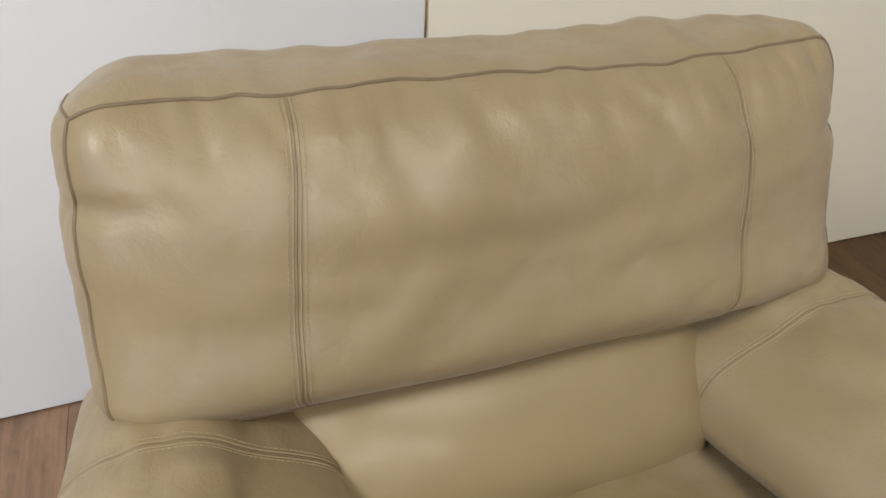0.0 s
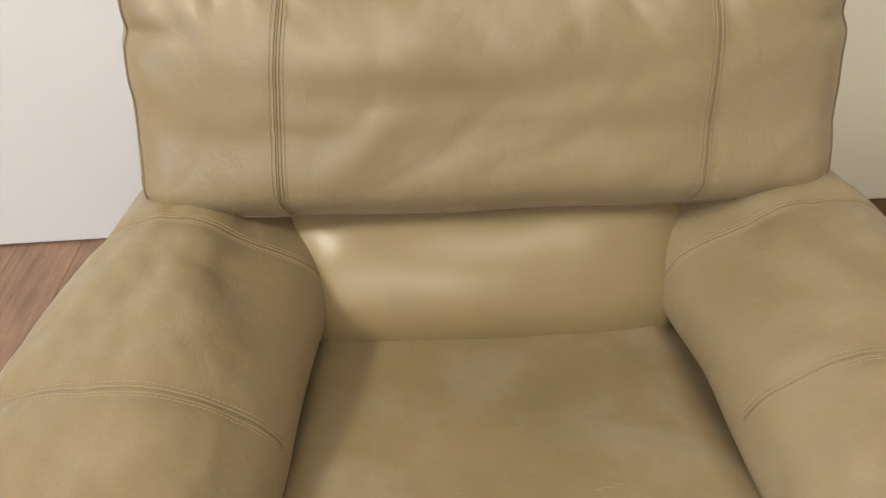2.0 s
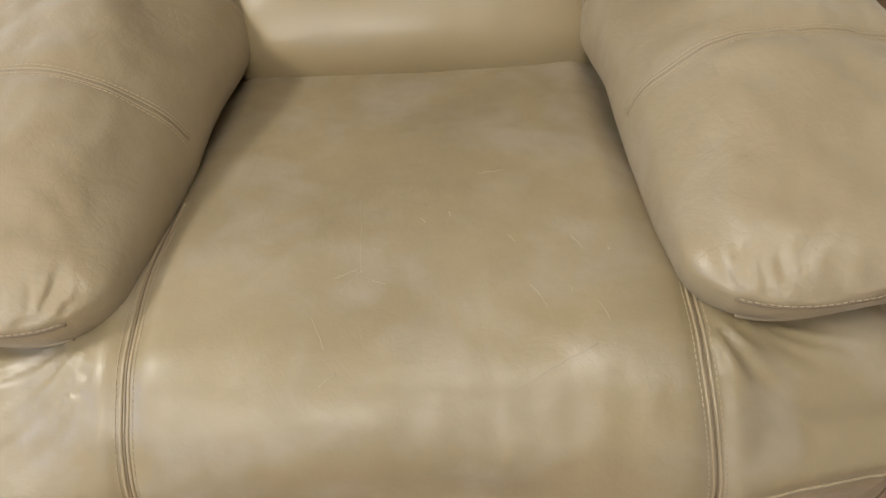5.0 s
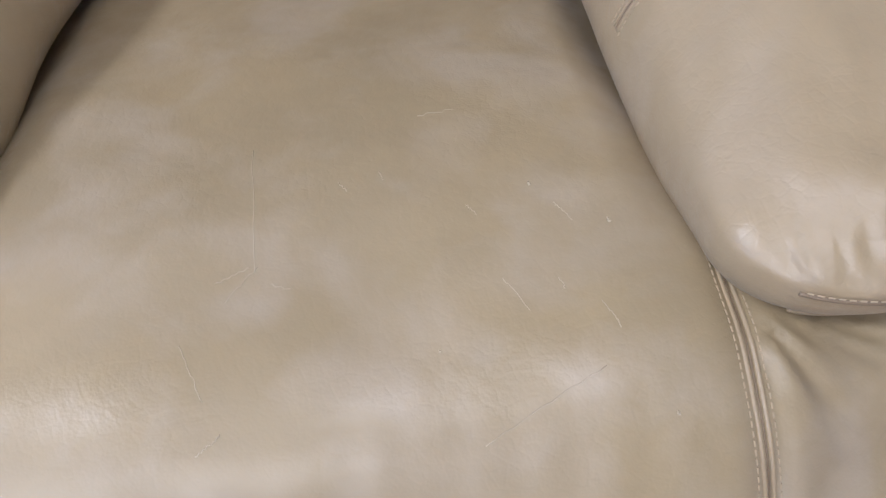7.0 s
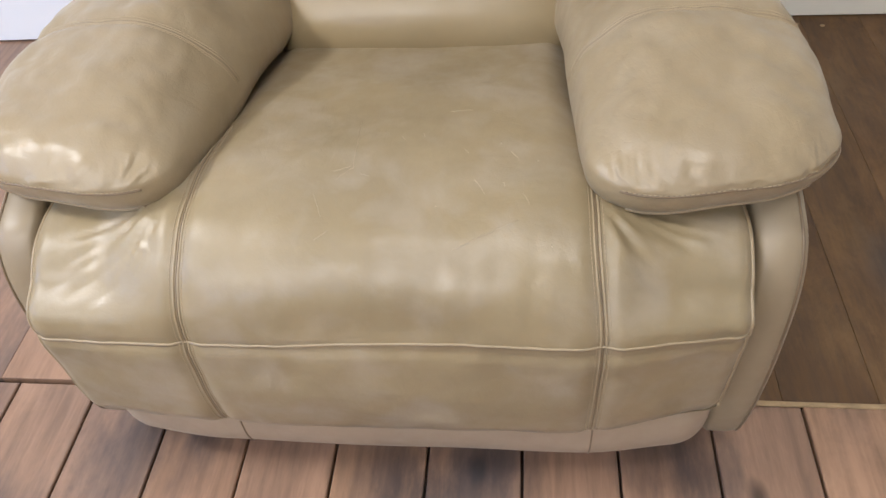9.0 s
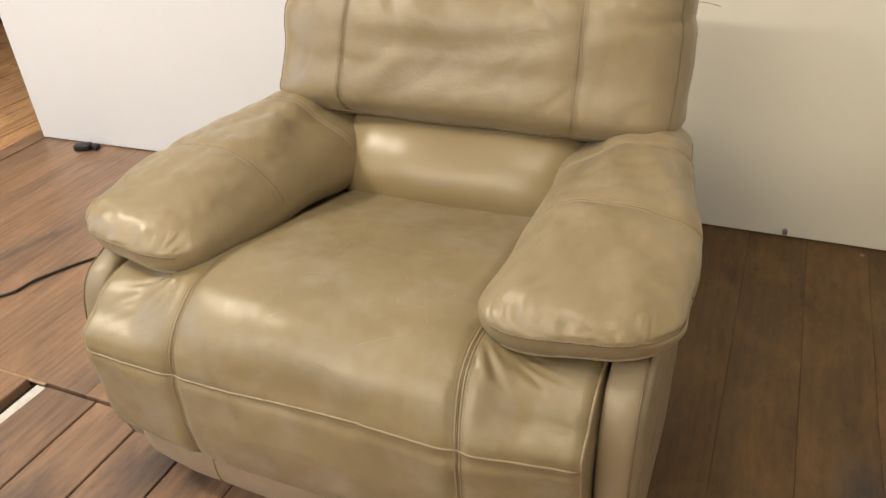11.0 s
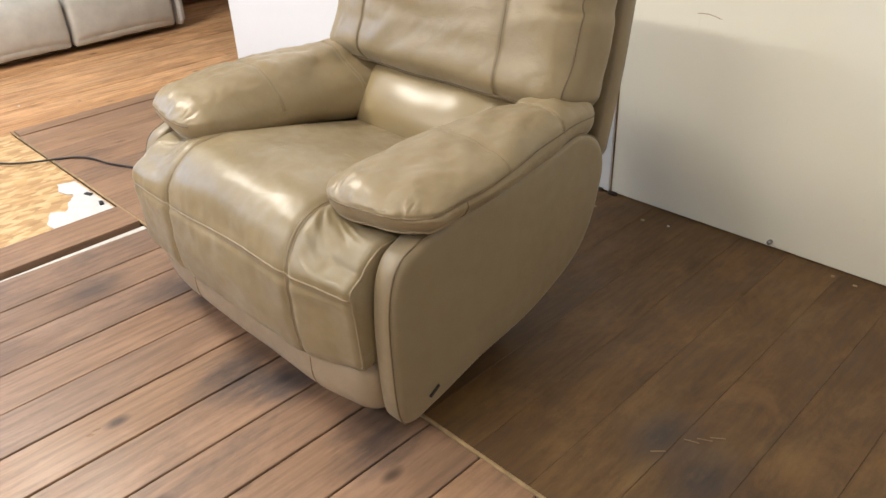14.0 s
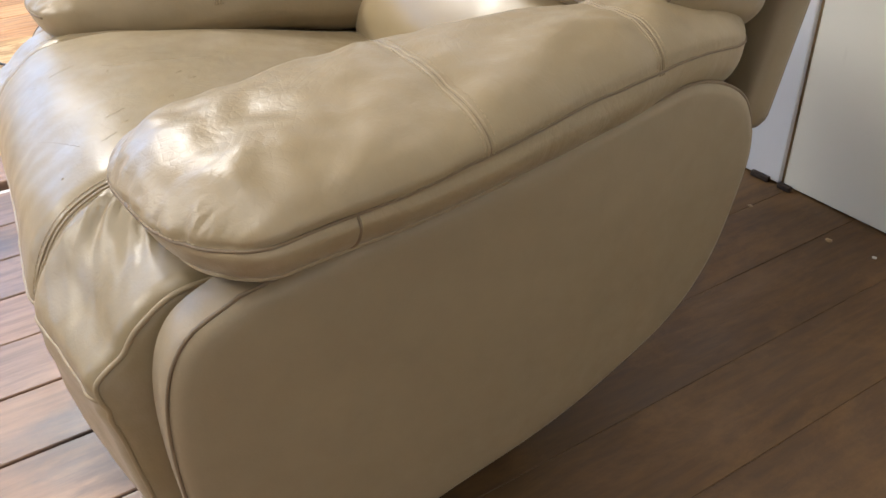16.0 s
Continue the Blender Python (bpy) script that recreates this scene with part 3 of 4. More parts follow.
def arm_f(sgn):
    def f(u, v, w):
        half, r = (0.156, 0.392, 0.080), (0.125, 0.085, 0.076)
        x, y, z = rounded(u, v, w, half, r)
        ny = y / half[1]
        # the inner side is fuller and hangs down onto the seat, the outer lower band is flat
        t = smooth(0.04, -0.14, x)
        low = t * (0.018 + 0.046 * smooth(-0.37, -0.16, y) + 0.030 * smooth(-0.05, 0.18, y))
        if z < 0:
            z = -low + z / 0.080 * 0.080
            x *= 1 + 0.05 * smooth(0, -0.07, z) * (1 - t) + 0.04 * t
        else:
            z = -low + z / 0.080 * (0.064 + low)
            x *= 1 + 0.04 * t
        z *= 1 - 0.18 * smooth(0.20, 0.40, y) * smooth(-0.03, 0.03, z)
        x -= 0.083 * smooth(-0.20, 0.38, y) * smooth(-0.12, 0.12, x) + 0.020 * smooth(0.0, 0.35, y) * smooth(0.0, -0.1, x)
        x -= (0.018 if sgn > 0 else 0.028) * smooth(0.0, -0.15, x) * smooth(0.05, -0.10, z) * (0.35 + 0.65 * smooth(-0.30, 0.0, y))
        z += 0.008 * math.exp(-((y + 0.1) / 0.16) ** 2) - 0.014 * smooth(-0.2, -0.39, y) * smooth(-0.02, 0.08, z)
        # towards the back the inner shoulder slopes away and shows the end of the lumbar roll
        rear = smooth(-0.10, 0.22, y) * smooth(-0.04, 0.04, z)
        z -= 0.008 * rear * smooth(0.05, -0.15, x)
        x += 0.036 * rear * smooth(0.13, -0.15, x)
        # drawn in at the cross seams
        top = smooth(-0.01, 0.05, z)
        for ys in SEAMS[sgn]:
            z -= top * 0.006 * math.exp(-((y - ys) / 0.02) ** 2)
        # gathers at the front end
        fr = smooth(-0.29, -0.36, y) * smooth(-0.012, 0.012, z) * (1 - smooth(0.020, 0.055, z))
        g = 0.0018 * wob(x * 30 * sgn, z * 3, 2.0 + sgn) + 0.0017 * wob(x * 74 + z * 30, z * 14, 6.0 + sgn) + 0.0012 * wob(x * 130, z * 9, 4.0 + sgn)
        y -= fr * g
        z += fr * g * 0.8
        tuck = smooth(-0.30, -0.36, y) * smooth(-0.010, 0.002, z) * smooth(0.042, 0.012, z)
        y += tuck * 0.0045 * crease(wob(x * 30 + z * 16, z * 5, 8.0 + sgn), 0.28)
        # loose leather over the top
        z += top * (0.005 * wob(x * 7, y * 6, 3 + sgn) + 0.0060 * wob(x * 17 + y * 9, y * 13, 8 + sgn) + 0.0026 * wob(x * 40 - y * 20, y * 32 + x * 12, 1 + sgn))
        x += 0.004 * wob(z * 14, y * 9, 5 + sgn)
        # lower edge seam line sits in
        x *= 1 - 0.035 * math.exp(-((z - 0.009 * smooth(-0.35, 0.1, y)) / 0.009) ** 2) * smooth(0.03, 0.10, x)
        px = 0.434 + x
        py = 0.243 + y + x * 0.12 * smooth(0.0, -0.3, y)
        pz = 0.600 + z - 0.014 * smooth(0.22, 0.42, y) - 0.018 * smooth(0.15, -0.39, y) * smooth(-0.03, 0.03, z)
        return (sgn * px, py, pz)
    return f


def build_arm(sgn):
    f = arm_f(sgn)
    body = cushion("arm_pad", (60, 120, 40), f, LEATHER, recliner, "rounded tan leather arm pad, wrinkled at the front")
    for w, rad, mat in ((-0.06, 0.0020, PIPING), (-0.93, 0.0030, WELT)):
        ring = [f(s, -1, w) for s in np.linspace(-1, 1, 60)] + [f(1, s, w + (0.17 * smooth(-0.95, 0.3, s) if w > -0.5 else 0.0)) for s in np.linspace(-1, 1, 110)[1:]]
        tube("piping" if w < -0.5 else "seam", [Vector(p) for p in ring], rad, mat, body)
    front_line = [Vector(f(s, -1, 0.0)) + Vector((0, -0.001, 0.0)) for s in np.linspace(-0.95, 0.95, 60)]
    stitches(front_line, (sgn * 0.434, 0.2, 0.6), body)
    for ys in SEAMS[sgn]:
        v0 = ys / 0.392

        def path(off, v0=v0):
            v = math.copysign(1, v0) * abs(v0) + off / 0.392
            pts = [f(-1, v, s) for s in np.linspace(0.1, 1, 26)] + [f(s, v, 1) for s in np.linspace(-1, 1, 50)[1:]] + [f(1, v, s) for s in np.linspace(1, 0.05, 26)[1:]]
            return pts
        double_seam(path, (sgn * 0.434, 0.243 + ys, 0.56), body, 0.0070, welt=0.0013)
    # short upright joint in the lower band
    tube("seam", [Vector(f(1, -0.62, s)) for s in np.linspace(-0.06, -0.93, 12)], 0.0016, PIPING, body)


SEAT = spline([(0, 0.50, 0.44), (0, 0.40, 0.462), (0, 0.25, 0.490), (0, 0.08, 0.524), (0, -0.06, 0.548), (0, -0.15, 0.546), (0, -0.215, 0.512),
               (0, -0.255, 0.462), (0, -0.270, 0.405), (0, -0.267, 0.335), (0, -0.264, 0.265), (0, -0.256, 0.216), (0, -0.228, 0.190), (0, -0.12, 0.186)], 150)
SEAT_NORMALS = []
for _i in range(len(SEAT)):
    _t = SEAT[min(_i + 1, len(SEAT) - 1)] - SEAT[max(_i - 1, 0)]
    SEAT_NORMALS.append(Vector((0, _t.z, -_t.y)).normalized())


def seat_p(s, x):
    """s: 0 at the rear of the seat to 1 under the leg rest."""
    q = s * (len(SEAT) - 1)
    k = min(int(q), len(SEAT) - 2)
    p = SEAT[k].lerp(SEAT[k + 1], q - k)
    n = SEAT_NORMALS[k].lerp(SEAT_NORMALS[k + 1], q - k).normalized()
    edge = max(0.0, abs(x) - 0.460)
    inset = 0.025 - math.sqrt(max(0.0, 0.025 ** 2 - edge ** 2))
    ax = abs(x)
    # the front bows back towards the sides
    inset += (0.034 if x > 0 else 0.008) * smooth(0.28, 0.48, ax) * smooth(0.56, 0.36, p.z)
    top = smooth(0.44, 0.50, p.z)
    d = 0.0
    # crown of the middle panel, the lower wings beside it
    d += top * 0.014 * max(0.0, 1 - (x / 0.30) ** 2) * smooth(0.38, 0.10, p.y)
    d -= top * 0.030 * smooth(0.27, 0.40, ax) + 0.018 * smooth(0.225, 0.285, ax) * smooth(-0.10, 0.05, p.y)
    d += smooth(0.42, 0.30, p.z) * 0.010 * (1 - (x / 0.5) ** 2)
    # dents and slack leather
    d += 0.006 * (1 - 0.5 * smooth(0.5, 0.7, s)) * wob(x * 5, s * 9, 1.3) + 0.0018 * wob(x * 12, s * 20, 4.4)
    d += 0.0012 * wob(x * 24 + s * 8, s * 12, 2.9) * smooth(0.30, 0.55, s)
    # drag lines over the front edge
    nose = smooth(0.36, 0.46, s) * smooth(0.74, 0.6, s)
    d += nose * 0.0009 * wob(x * 40, s * 5, 7.1)
    # gathers on the wings, fanning out from the arm
    fan = smooth(0.285, 0.31, ax) * smooth(0.47, 0.38, ax) * smooth(0.34, 0.42, s) * smooth(0.62, 0.5, s)
    d += fan * 0.0018 * wob((ax - 0.28) * 64 - (s - 0.4) * 66, s * 3, 3.3 + math.copysign(1, x))
    rx, rs = ax - 0.283, (s - 0.355) * 1.05
    far = math.hypot(rx, rs)
    d += 0.0055 * wob(math.atan2(rs, rx) * 5.6, far * 4, 5.3 + math.copysign(1, x)) * smooth(0.285, 0.30, ax) * smooth(0.016, 0.04, far) * smooth(0.13, 0.04, far)
    d -= 0.0045 * crease(wob(math.atan2(rs, rx) * 4.2, far * 3, 2.6 + math.copysign(1, x)), 0.22) * smooth(0.287, 0.30, ax) * smooth(0.012, 0.03, far) * smooth(0.19, 0.06, far)
    # upright creases low on the leg rest
    low = smooth(0.66, 0.78, s) * smooth(0.97, 0.85, s)
    d += low * 0.0022 * wob(x * 15 + s * 2, s * 4, 6.6)
    # drawn in at the joints
    d -= 0.007 * math.exp(-((x - (0.283 + 0.012 * smooth(0.4, 0.6, s) if x > 0 else -0.257 - 0.006 * smooth(0.4, 0.6, s))) / 0.014) ** 2) * smooth(0.28, 0.36, s) * smooth(1.0, 0.9, s)
    d -= 0.003 * math.exp(-((p.z - 0.408) / 0.010) ** 2) * (1 if p.y < -0.1 else 0)
    v = p + n * (d - inset)
    v.x = x + math.copysign(0.003, x) * wob(s * 6, 1.5) * smooth(0.4, 0.5, ax)
    return v


def build_seat():
    xs = sorted({round(v, 5) for v in np.linspace(-0.460, 0.460, 150)} | {sg * (0.460 + 0.025 * math.sin(a)) for sg in (-1, 1) for a in np.linspace(0.1, math.pi / 2 - 0.02, 9)})
    ss = np.linspace(0, 1, 170)
    m = len(ss)
    rows = [[seat_p(s, x) for s in ss] for x in xs]
    for sg, at in ((-1, 0), (1, len(rows))):
        edge = rows[0] if sg < 0 else rows[-1]
        extra = []
        for f in (0.06, 0.14, 0.3, 0.55, 0.8, 1.0):
            extra.append([Vector((sg * (0.4855 + 0.004 * min(1, f * 4)), p.y + (max(-0.12, min(0.35, p.y)) * 0.6 + 0.03 - p.y) * f, p.z + (0.37 - p.z) * f)) for p in edge])
        rows = extra[::-1] + rows if sg < 0 else rows + extra
    verts = [p for row in rows for p in row]
    faces = [(i * m + j, i * m + j + 1, (i + 1) * m + j + 1, (i + 1) * m + j) for i in range(len(rows) - 1) for j in range(m - 1)]
    body = link_mesh("seat", verts, faces, LEATHER_SEAT, recliner, "wide tan leather seat that runs over into the leg rest, scratched and scuffed")
    body.data.flip_normals()
    for x0 in (-0.257, 0.283):
        double_seam(lambda off, x0=x0: [seat_p(s, x0 + math.copysign(0.012 if x0 > 0 else 0.006, x0) * smooth(0.4, 0.6, s) + off) for s in np.linspace(0.24, 0.945, 150)], (x0, 0.0, 0.36), body)
    s_cross = min(np.linspace(0.4, 0.8, 200), key=lambda s: abs(seat_p(s, 0.1).z - 0.408))

    def cross(off):
        return [seat_p(s_cross + off / 0.9 + 0.004 * wob(x * 3, 2.0) - 0.022 * smooth(-0.3, 0.15, x), x) for x in np.linspace(-0.478, 0.478, 160)]
    tube("seam", cross(0), 0.0022, WELT, body, "pale raised seam across the front")
    tube("joint", cross(0.0036), 0.0007, PIPING, body)
    for sg in (-1, 1):
        tube("piping", [seat_p(s, sg * 0.480) for s in np.linspace(0.30, 0.955, 120)], 0.0030, WELT, body)
    tube("piping", [seat_p(0.945, x) for x in np.linspace(-0.468, 0.468, 90)], 0.0028, WELT, body)
    # scratches on the seat
    marks = [((-0.047, 0.05), (-0.036, -0.08)), ((-0.082, -0.128), (-0.066, -0.165)), ((0.128, -0.098), (0.142, -0.125)), ((0.103, -0.205), (0.185, -0.165)),
             ((-0.062, -0.085), (-0.04, -0.075)), ((0.19, -0.12), (0.20, -0.14)), ((0.085, 0.08), (0.115, 0.088)), ((0.11, -0.03), (0.118, -0.042)),
             ((-0.07, -0.195), (-0.055, -0.185)), ((-0.025, -0.09), (-0.012, -0.095)), ((0.02, 0.0), (0.026, -0.008)), ((0.175, -0.03), (0.185, -0.05)),
             ((0.165, -0.10), (0.168, -0.11)), ((-0.055, -0.10), (-0.035, -0.075)), ((0.05, 0.01), (0.053, 0.0))]
    marks += [((0.080, -0.146), (0.0815, -0.1475)), ((0.226, -0.197), (0.2275, -0.199)), ((0.16, -0.01), (0.1615, -0.012)), ((0.21, -0.05), (0.2115, -0.052))]
    top = [(s, seat_p(s, 0.05).y) for s in np.linspace(0.05, 0.6, 300)]

    def on_seat(x, y):
        s = min(top, key=lambda q: abs(q[1] - y))[0]
        return seat_p(s, x)
    for (xa, ya), (xb, yb) in marks:
        pts = []
        for t in np.linspace(0, 1, 14):
            p = on_seat(xa + (xb - xa) * t + 0.0015 * wob(t * 4, xa * 50), ya + (yb - ya) * t)
            pts.append(p + Vector((0, 0, 0.0001)))
        tube("scratch", pts, 0.00030 if abs(ya - yb) > 0.003 else 0.0009, SCRATCH, body, "", 5)


def slab_outline(n=120):
    pts = [(-0.093, 0.528), (-0.150, 0.500), (-0.180, 0.440), (-0.192, 0.335), (-0.190, 0.180), (-0.178, 0.090), (-0.150, 0.066), (-0.090, 0.078), (0.092, 0.122),
           (0.335, 0.158), (0.485, 0.205), (0.568, 0.285), (0.610, 0.400), (0.615, 0.470), (0.582, 0.535), (0.500, 0.572), (0.40, 0.570), (0.20, 0.560), (0.03, 0.545)]
    loop = spline([(0, *p) for p in pts + pts[:1]], n)[:-1]
    return [(p.y, p.z) for p in loop]


def build_side(sgn):
    loop = slab_outline()
    cy, cz = 0.18, 0.34
    verts, faces = [], []
    n = len(loop)
    levels = [(0.4890, 0.020), (0.4915, 0.006), (0.499, 0.0), (0.533, 0.0), (0.545, 0.003), (0.553, 0.010), (0.5565, 0.020), (0.557, 0.034)]
    for x, inset in levels:
        for y, z in loop:
            d = Vector((cy - y, cz - z)).normalized() * inset
            verts.append((sgn * (x + 0.003 * wob(y * 6, z * 6, sgn) - 0.034 * smooth(0.15, 0.60, y)), y + d.x, z + d.y))
    for k, f in enumerate((0.8, 0.6, 0.4, 0.2)):
        for y, z in loop:
            d = Vector((cy - y, cz - z)).normalized() * 0.034
            yy, zz = cy + (y + d.x - cy) * f, cz + (z + d.y - cz) * f
            sag = 0.006 * crease((zz - 0.50 + 1.6 * (yy - 0.0) ** 2) * 8, 0.16) * smooth(-0.12, -0.05, yy) * smooth(0.16, 0.06, yy)
            verts.append((sgn * (0.557 - sag + 0.006 * (1 - f) + 0.004 * wob(yy * 4, zz * 5, 3 + sgn) - 0.034 * smooth(0.15, 0.60, yy)), yy, zz))
    rows = len(levels) + 4
    for r in range(rows - 1):
        for i in range(n):
            q = (r * n + i, r * n + (i + 1) % n, (r + 1) * n + (i + 1) % n, (r + 1) * n + i)
            faces.append(q if sgn < 0 else q[::-1])
    c = len(verts)
    verts.append((sgn * 0.564, cy, cz))
    for i in range(n):
        faces.append(((rows - 1) * n + i, (rows - 1) * n + (i + 1) % n, c)[::sgn * -1 or 1])
    faces.append(tuple(range(n))[::-1 if sgn < 0 else 1])
    body = link_mesh("side_panel", verts, faces, LEATHER_SMOOTH, recliner, "flat tan leather side panel with rounded front post")
    k = 4
    front = [Vector(verts[k * n + i]) for i in range(n)]
    tube("piping", front, 0.0022, PIPING, body, closed=True)
    return body


def build_base():
    def val_f(u, v, w):
        x, y, z = rounded(u, v, w, (0.490, 0.11, 0.090), (0.06, 0.055, 0.05))
        return (x, -0.130 + y + 0.015 * smooth(0, -0.085, z) + 0.020 * smooth(0.30, 0.49, abs(x)) + 0.004 * wob(x * 6, z * 9), 0.142 + z + 0.010 * (x / 0.5) ** 2 * smooth(0.03, -0.08, z))
    val = cushion("valance", (60, 12, 14), val_f, LEATHER_PALE, recliner, "paler leather strip under the leg rest")
    for x0 in (-0.255, 0.30):
        tube("seam", [val_f(x0 / 0.490, -1, s) for s in np.linspace(-0.9, 0.9, 16)], 0.0014, PIPING, val)
    # frame under the chair, its shade put into the near-black
    part("base_frame", box_data(0.92, 0.42, 0.14, 0.01, 0, 0.12, 0.116), DARK, recliner, "dark mechanism frame under the chair")
    for sx in (-0.36, 0.36):
        part("runner", box_data(0.05, 0.46, 0.046, 0.008, sx, 0.11, 0.023), DARK, recliner)
    # added unseen block, its near-black puts the shade of the gaps into colour
    part("inner_frame", box_data(0.86, 0.08, 0.26, 0.02, 0, 0.54, 0.41), DARK, recliner, "added near-black block behind the seat, darkens the gaps")
    bm = box_data(0.004, 0.036, 0.008, 0.0015)
    tag = part("pull_tab", bm, DARK, recliner, "small dark slot tab low on the side")
    tag.matrix_local = pose(0.5605, -0.082, 0.128, 32, 0, 0)


build_back()
build_lumbar()
for sgn in (1, -1):
    build_arm(sgn)
build_seat()
for sgn in (1, -1):
    build_side(sgn)
build_base()


# ---------------------------------------------------------------- things in the far part of the room
def build_sofa():
    sofa = thing("sofa", "pale grey fabric reclining sofa against the far wall", "sofa", at=(-3.58, 0.025, 0.0))

    def soft(name, cx, cy, cz, half, r, mat, label="", puff=0.02, front=None):
        def f(u, v, w):
            x, y, z = rounded(u, v, w, half, r)
            k = (1 - (y / half[1]) ** 2) * (1 - (z / half[2]) ** 2)
            x += puff * k * smooth(-0.05, half[0], x)
            z += puff * smooth(0, half[2], z) * (1 - (y / half[1]) ** 2) * (1 - (x / half[0]) ** 2) + 0.006 * wob(x * 6, y * 6, cz)
            return (cx + x, cy + y, cz + z)
        return cushion(name, (14, 20, 14), f, mat, sofa, label)
    y = 1.42
    for n in range(3):
        soft("seat_cushion", -0.37, y - 0.36, 0.295, (0.37, 0.355, 0.105), (0.09, 0.06, 0.09), SOFA, "plump grey seat cushion")
        soft("leg_rest", -0.06, y - 0.36, 0.205, (0.085, 0.352, 0.150), (0.05, 0.03, 0.06), SOFA)
        soft("kick_strip", -0.07, y - 0.36, 0.075, (0.075, 0.352, 0.045), (0.03, 0.02, 0.03), SOFA)
        soft("back_cushion", -0.76, y - 0.36, 0.68, (0.15, 0.35, 0.28), (0.12, 0.09, 0.12), SOFA)
        y -= 0.72

    def arm_side(u, v, w):
        x, yy, z = rounded(u, v, w, (0.47, 0.026, 0.290), (0.06, 0.022, 0.06))
        flare = smooth(0.02, 0.30, z)
        return (-0.46 + x - 0.08 * flare * smooth(0.2, 0.47, x), 1.462 + yy + 0.13 * flare, 0.305 + z)
    cushion("arm", (16, 8, 16), arm_side, SOFA_ARM, sofa, "pale flared sofa side")
    tube("piping", [arm_side(1, -1, s) for s in np.linspace(-0.9, 0.9, 24)], 0.008, SOFA_ARM, sofa)
    tube("piping", [arm_side(1, 1, s) for s in np.linspace(-0.9, 0.9, 24)], 0.008, SOFA_ARM, sofa)
    # near-black base stands in for the shade under the sofa
    part("base", box_data(0.85, 2.2, 0.05, 0.01, -0.5, 0.35, 0.035), DARK, sofa)


def build_throw_pillow(label, mat, at, turn):
    def f(u, v, w):
        x, y, z = rounded(u, v, w, (0.23, 0.07, 0.23), (0.08, 0.06, 0.08))
        k = (1 - (x / 0.24) ** 2) * (1 - (z / 0.24) ** 2)
        return (x * (1 + 0.06 * (z / 0.23) ** 2), y * (0.35 + 0.9 * k) + 0.006 * wob(x * 12, z * 12, at[1]), z * (1 + 0.06 * (x / 0.23) ** 2))
    root = thing("throw_pillow", label, "pillow", "pillows on the sofa")
    root.matrix_world = pose(*at) @ pose(0, 0, 0, *turn)
    cushion("cover", (18, 10, 18), f, mat, root)


def build_carton():
    root = thing("cardboard_box", "large brown cardboard box with red printed lower edge", "box", at=(-4.53, 2.31, 0.0))
    part("body", box_data(0.56, 0.90, 0.44, 0.006, 0, 0, 0.222), CARDBOARD, root, "", True)
    part("print_band", box_data(0.002, 0.84, 0.055, 0, 0.2815, 0, 0.045), RED, root, "dark red printed band", True)
    rng = random.Random(3)
    y = -0.30
    while y < 0.34:
        h = rng.uniform(0.03, 0.075)
        part("print_bar", box_data(0.002, 0.035, h, 0, 0.2815, y, 0.078 + h / 2), RED, root, "", True)
        y += rng.uniform(0.06, 0.12)
    part("flap", box_data(0.16, 0.30, 0.006, 0, 0.32, -0.20, 0.43), STRIP, root, "pale torn flap", True)
    root2 = thing("red_carton", "small dark red carton on top of the cardboard box", "box", at=(-4.43, 2.05, 0.444))
    part("body", box_data(0.3, 0.22, 0.24, 0.006, 0, 0, 0.121), RED, root2, "", True)


def build_cable():
    pts = [(-2.75, -0.62, 0.0), (-2.35, -0.40, 0.0), (-2.00, -0.215, 0.003), (-1.82, 0.02, 0.006), (-1.62, 0.09, 0.006), (-1.43, 0.19, 0.006), (-1.39, 0.31, 0.006),
           (-1.26, 0.50, 0.006), (-1.00, 0.60, 0.006), (-0.62, 0.55, 0.006), (-0.40, 0.50, 0.02)]
    root = thing("power_cable", "thin black power cable lying across the floor to the recliner", "cable")
    tube("cord", spline(pts, 120), 0.0048, RUBBER, root)
    plug = thing("power_adapter", "small black power adapter on the floor by the wall", "adapter", at=(-2.03, 1.115, 0.002))
    bm = box_data(0.070, 0.042, 0.026, 0.007, 0, 0, 0.015)
    part("body", bm, RUBBER, plug).rotation_euler[2] = radians(25)
    part("prong_block", box_data(0.03, 0.03, 0.02, 0.004, 0.05, 0.02, 0.011), RUBBER, plug)


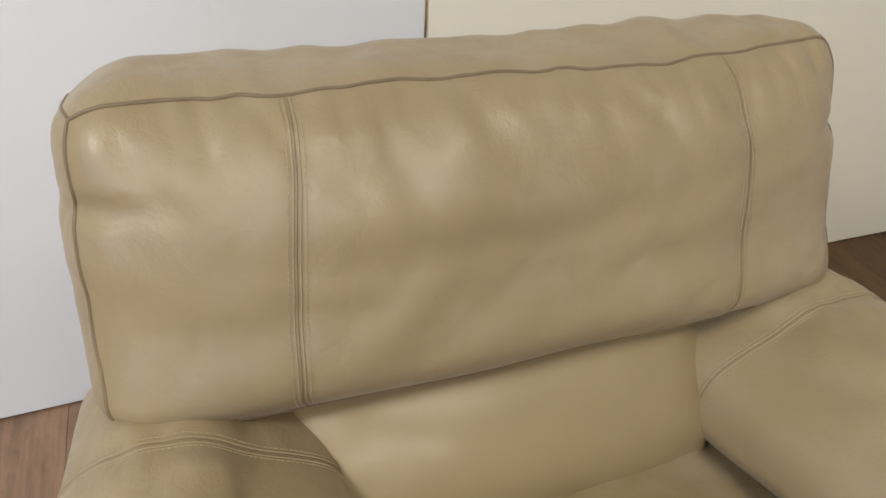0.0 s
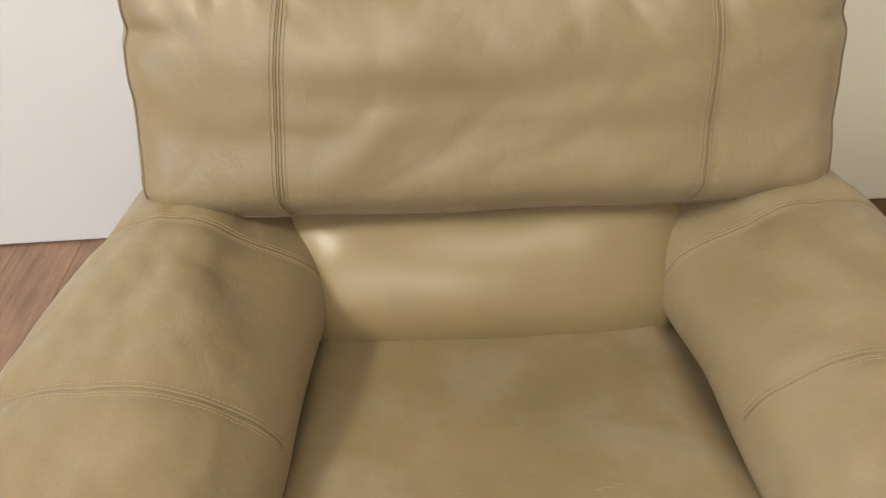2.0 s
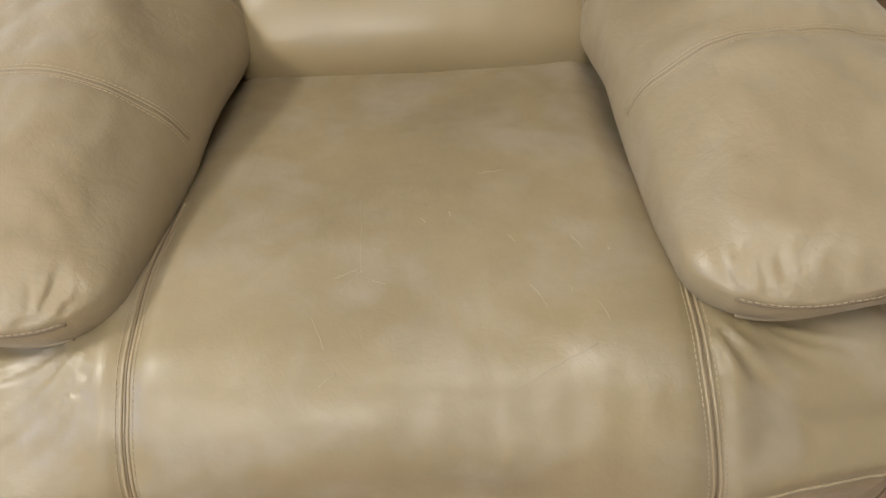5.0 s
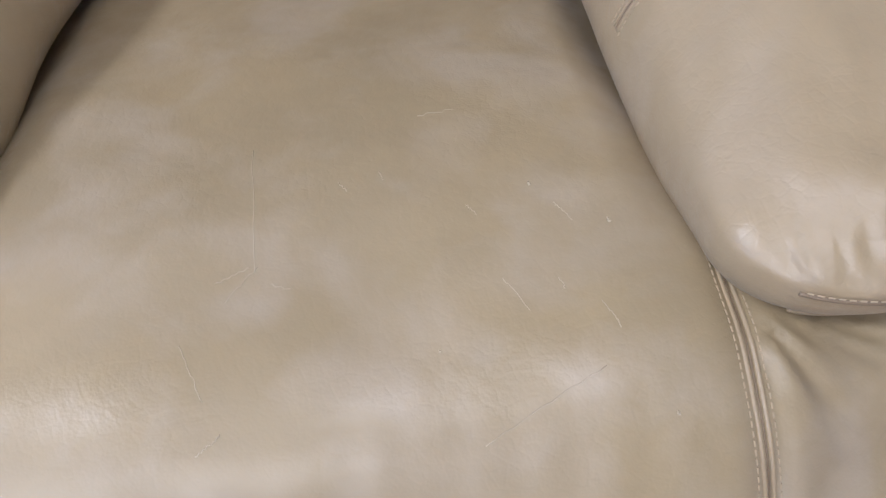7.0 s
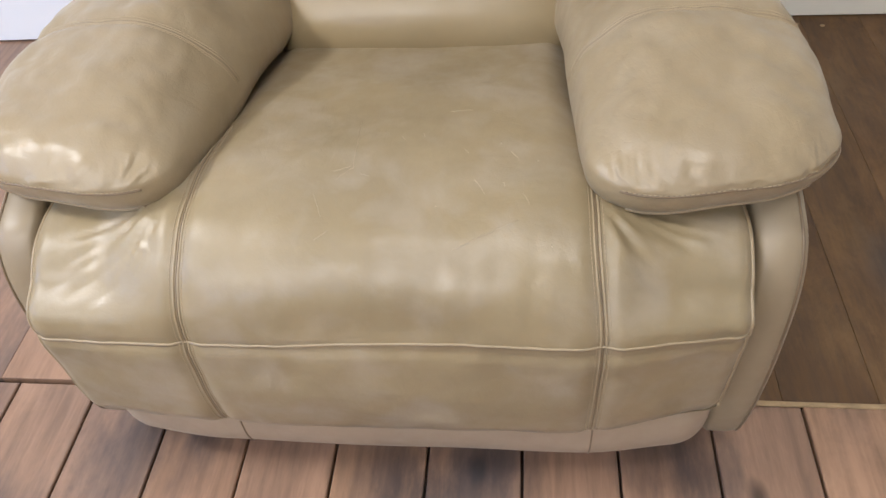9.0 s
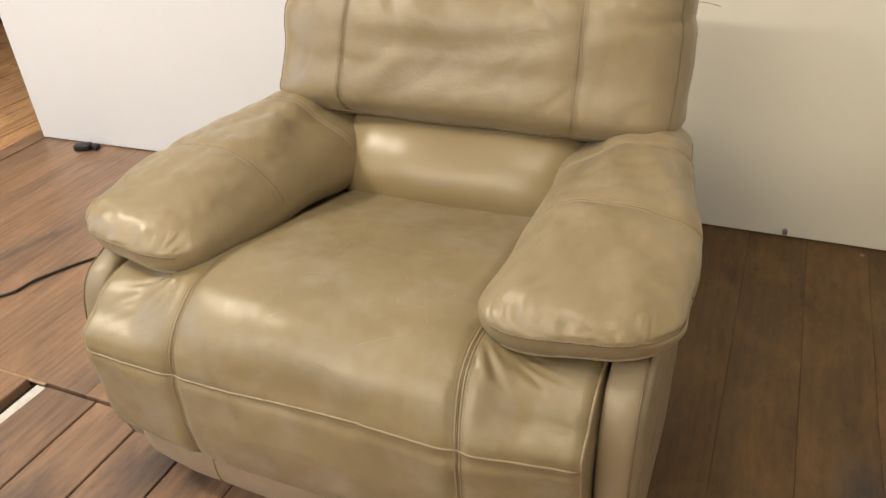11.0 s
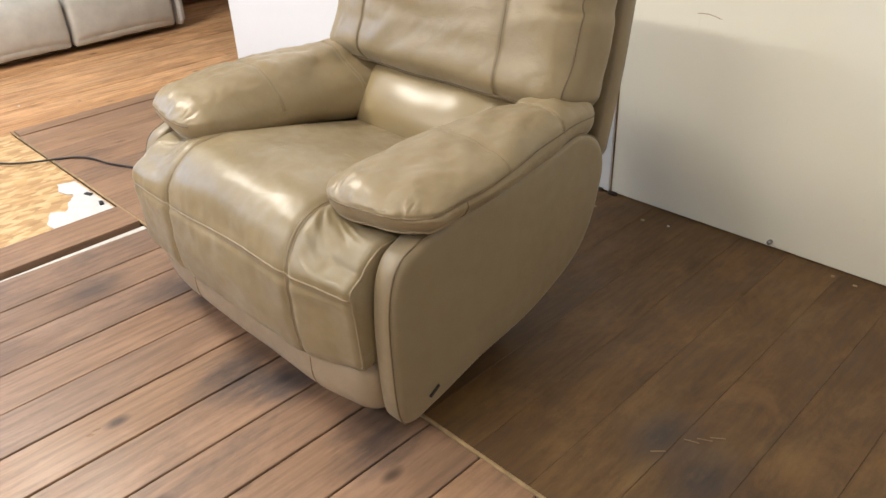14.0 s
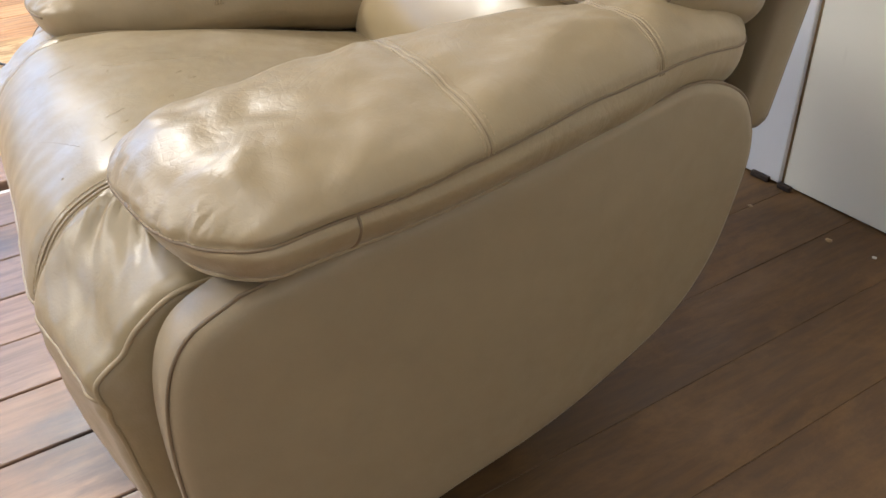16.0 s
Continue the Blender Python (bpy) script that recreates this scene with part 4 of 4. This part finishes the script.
def build_paper():
    """Torn remains of white backing paper on the strand board."""
    edge = [(-1.63, -0.15), (-1.60, -0.085), (-1.42, -0.082), (-1.225, -0.082), (-1.226, -0.20), (-1.228, -0.31), (-1.30, -0.315), (-1.385, -0.27), (-1.35, -0.22), (-1.42, -0.185), (-1.47, -0.145), (-1.55, -0.175)]
    line = []
    for a, b in zip(edge, edge[1:] + edge[:1]):
        for t in np.linspace(0, 1, 7)[:-1]:
            x, y = a[0] + (b[0] - a[0]) * t, a[1] + (b[1] - a[1]) * t
            j = 0.010 if y < -0.09 and x < -1.24 else 0.0
            line.append((x + j * wob(x * 40, y * 40), y + j * wob(x * 40, y * 40, 5)))
    bm = bmesh.new()
    low = [bm.verts.new((x, y, -0.0095)) for x, y in line]
    high = [bm.verts.new((x, y, -0.0060 + 0.001 * wob(x * 30, y * 30))) for x, y in line]
    bm.faces.new(high)
    bm.faces.new(low[::-1])
    for i in range(len(line)):
        j = (i + 1) % len(line)
        bm.faces.new((low[i], low[j], high[j], high[i]))
    tagged(part("torn_paper", bm, PAPER, None, "", True), "torn white backing paper stuck on strand board", "paper")
    for x, y, a in ((-1.43, -0.10, 20), (-1.31, -0.10, -15)):
        ob = part("dark_chip", box_data(0.035, 0.016, 0.006, 0.002, 0, 0, 0), RUBBER, None)
        ob.matrix_world = pose(x, y, -0.0025, 0, 0, a)
        tagged(ob, "small dark chip lying on the torn paper", "debris", "chips on the paper")


def build_details():
    # worn threshold along the floor joint
    for x0, x1 in ((0.45, 1.02), (1.03, 2.4)):
        ob = part("trim", box_data(x1 - x0, 0.010, 0.006, 0.002, (x0 + x1) / 2, SEAM_Y, 0.000), TRIM_GOLD, None)
        tagged(ob, "worn yellowish strip along the joint in the floor", "trim", kind="structure")
    ob = part("trim", box_data(1.45, 0.008, 0.006, 0.002, -1.70, SEAM_Y, -0.001), TRIM_GOLD, None)
    tagged(ob, "worn yellowish strip along the joint in the floor", "trim", kind="structure")
    # scrape on the wall
    tube_ob = tube("wall_scrape", [(0.40 + 0.08 * t, WALL_Y - 0.0004, 0.708 + 0.004 * math.sin(t * 4) - 0.004 * t) for t in np.linspace(0, 1, 16)], 0.0009, plain("rusty_scrape", (0.34, 0.15, 0.07), 0.7), None)
    tagged(tube_ob, "short rusty scrape on the white wall", "mark")
    nail = tube("nail_stub", [(0.760, WALL_Y + 0.003, 0.022), (0.760, WALL_Y - 0.016, 0.024)], 0.008, GREY_METAL, None)
    tagged(nail, "small grey screw head low on the wall", "screw")
    rng = random.Random(8)
    chips = [(0.10, 1.11), (0.16, 1.13), (0.35, 1.15), (0.44, 1.17), (0.98, 1.22), (1.05, 1.21), (-2.15, 1.16), (-2.45, 0.9), (-2.62, 0.35), (-2.9, 0.7), (-3.1, 0.5), (-2.8, 0.1), (-2.55, 0.6), (-3.2, 0.95)]
    for x, y in chips:
        s = rng.uniform(0.004, 0.009)
        bm = bmesh.new()
        bmesh.ops.create_icosphere(bm, subdivisions=1, radius=s)
        for v in bm.verts:
            v.co = Vector((v.co.x * rng.uniform(0.7, 1.5), v.co.y * rng.uniform(0.7, 1.2), max(0.0, v.co.z) * 0.5))
        ob = part("plaster_crumb", bm, STRIP if rng.random() < 0.6 else TRIM_GOLD, None, "", True)
        ob.location = (x, y, 0.0002 if x > -2.4 else -0.006)
        tagged(ob, "small crumb of plaster on the floorboards", "debris", "crumbs on the floor")
    # pale scuffs on the boards
    for n, (x, y) in enumerate(((1.02, 0.30), (1.04, 0.325), (1.06, 0.35), (0.98, 0.22))):
        ob = part("floor_scuff", box_data(0.035, 0.004, 0.0006, 0, 0, 0, 0.0003), SCUFF, None, "", True)
        ob.matrix_world = pose(x, y, 0.0006, 0, 0, 20 + 8 * n)
        tagged(ob, "pale scrape on the dark floorboards", "mark", "scrapes on the floor")
    # ragged foot of the wall at the joint: dark blocks added for the gap
    for x, s in ((0.085, 0.05), (0.155, 0.035)):
        bm = box_data(s, 0.012, 0.014, 0.003, x, WALL_Y - 0.014, 0.007)
        tagged(part("broken_trim", bm, SUBFLOOR, None), "dark filler added for the gap at the foot of the wall", "debris", "broken bits at the wall")


build_sofa()
build_throw_pillow("dusty pink throw pillow on the sofa", PINK, (-3.80, 0.70, 0.60), (-18, 0, 82))
build_throw_pillow("beige throw pillow leaning on the sofa", BEIGE, (-3.84, 1.16, 0.63), (-22, 38, 100))
build_throw_pillow("beige throw pillow leaning on the sofa", BEIGE, (-3.98, 1.34, 0.65), (-16, 40, 84))
build_carton()
build_cable()
build_paper()
build_details()
boards()
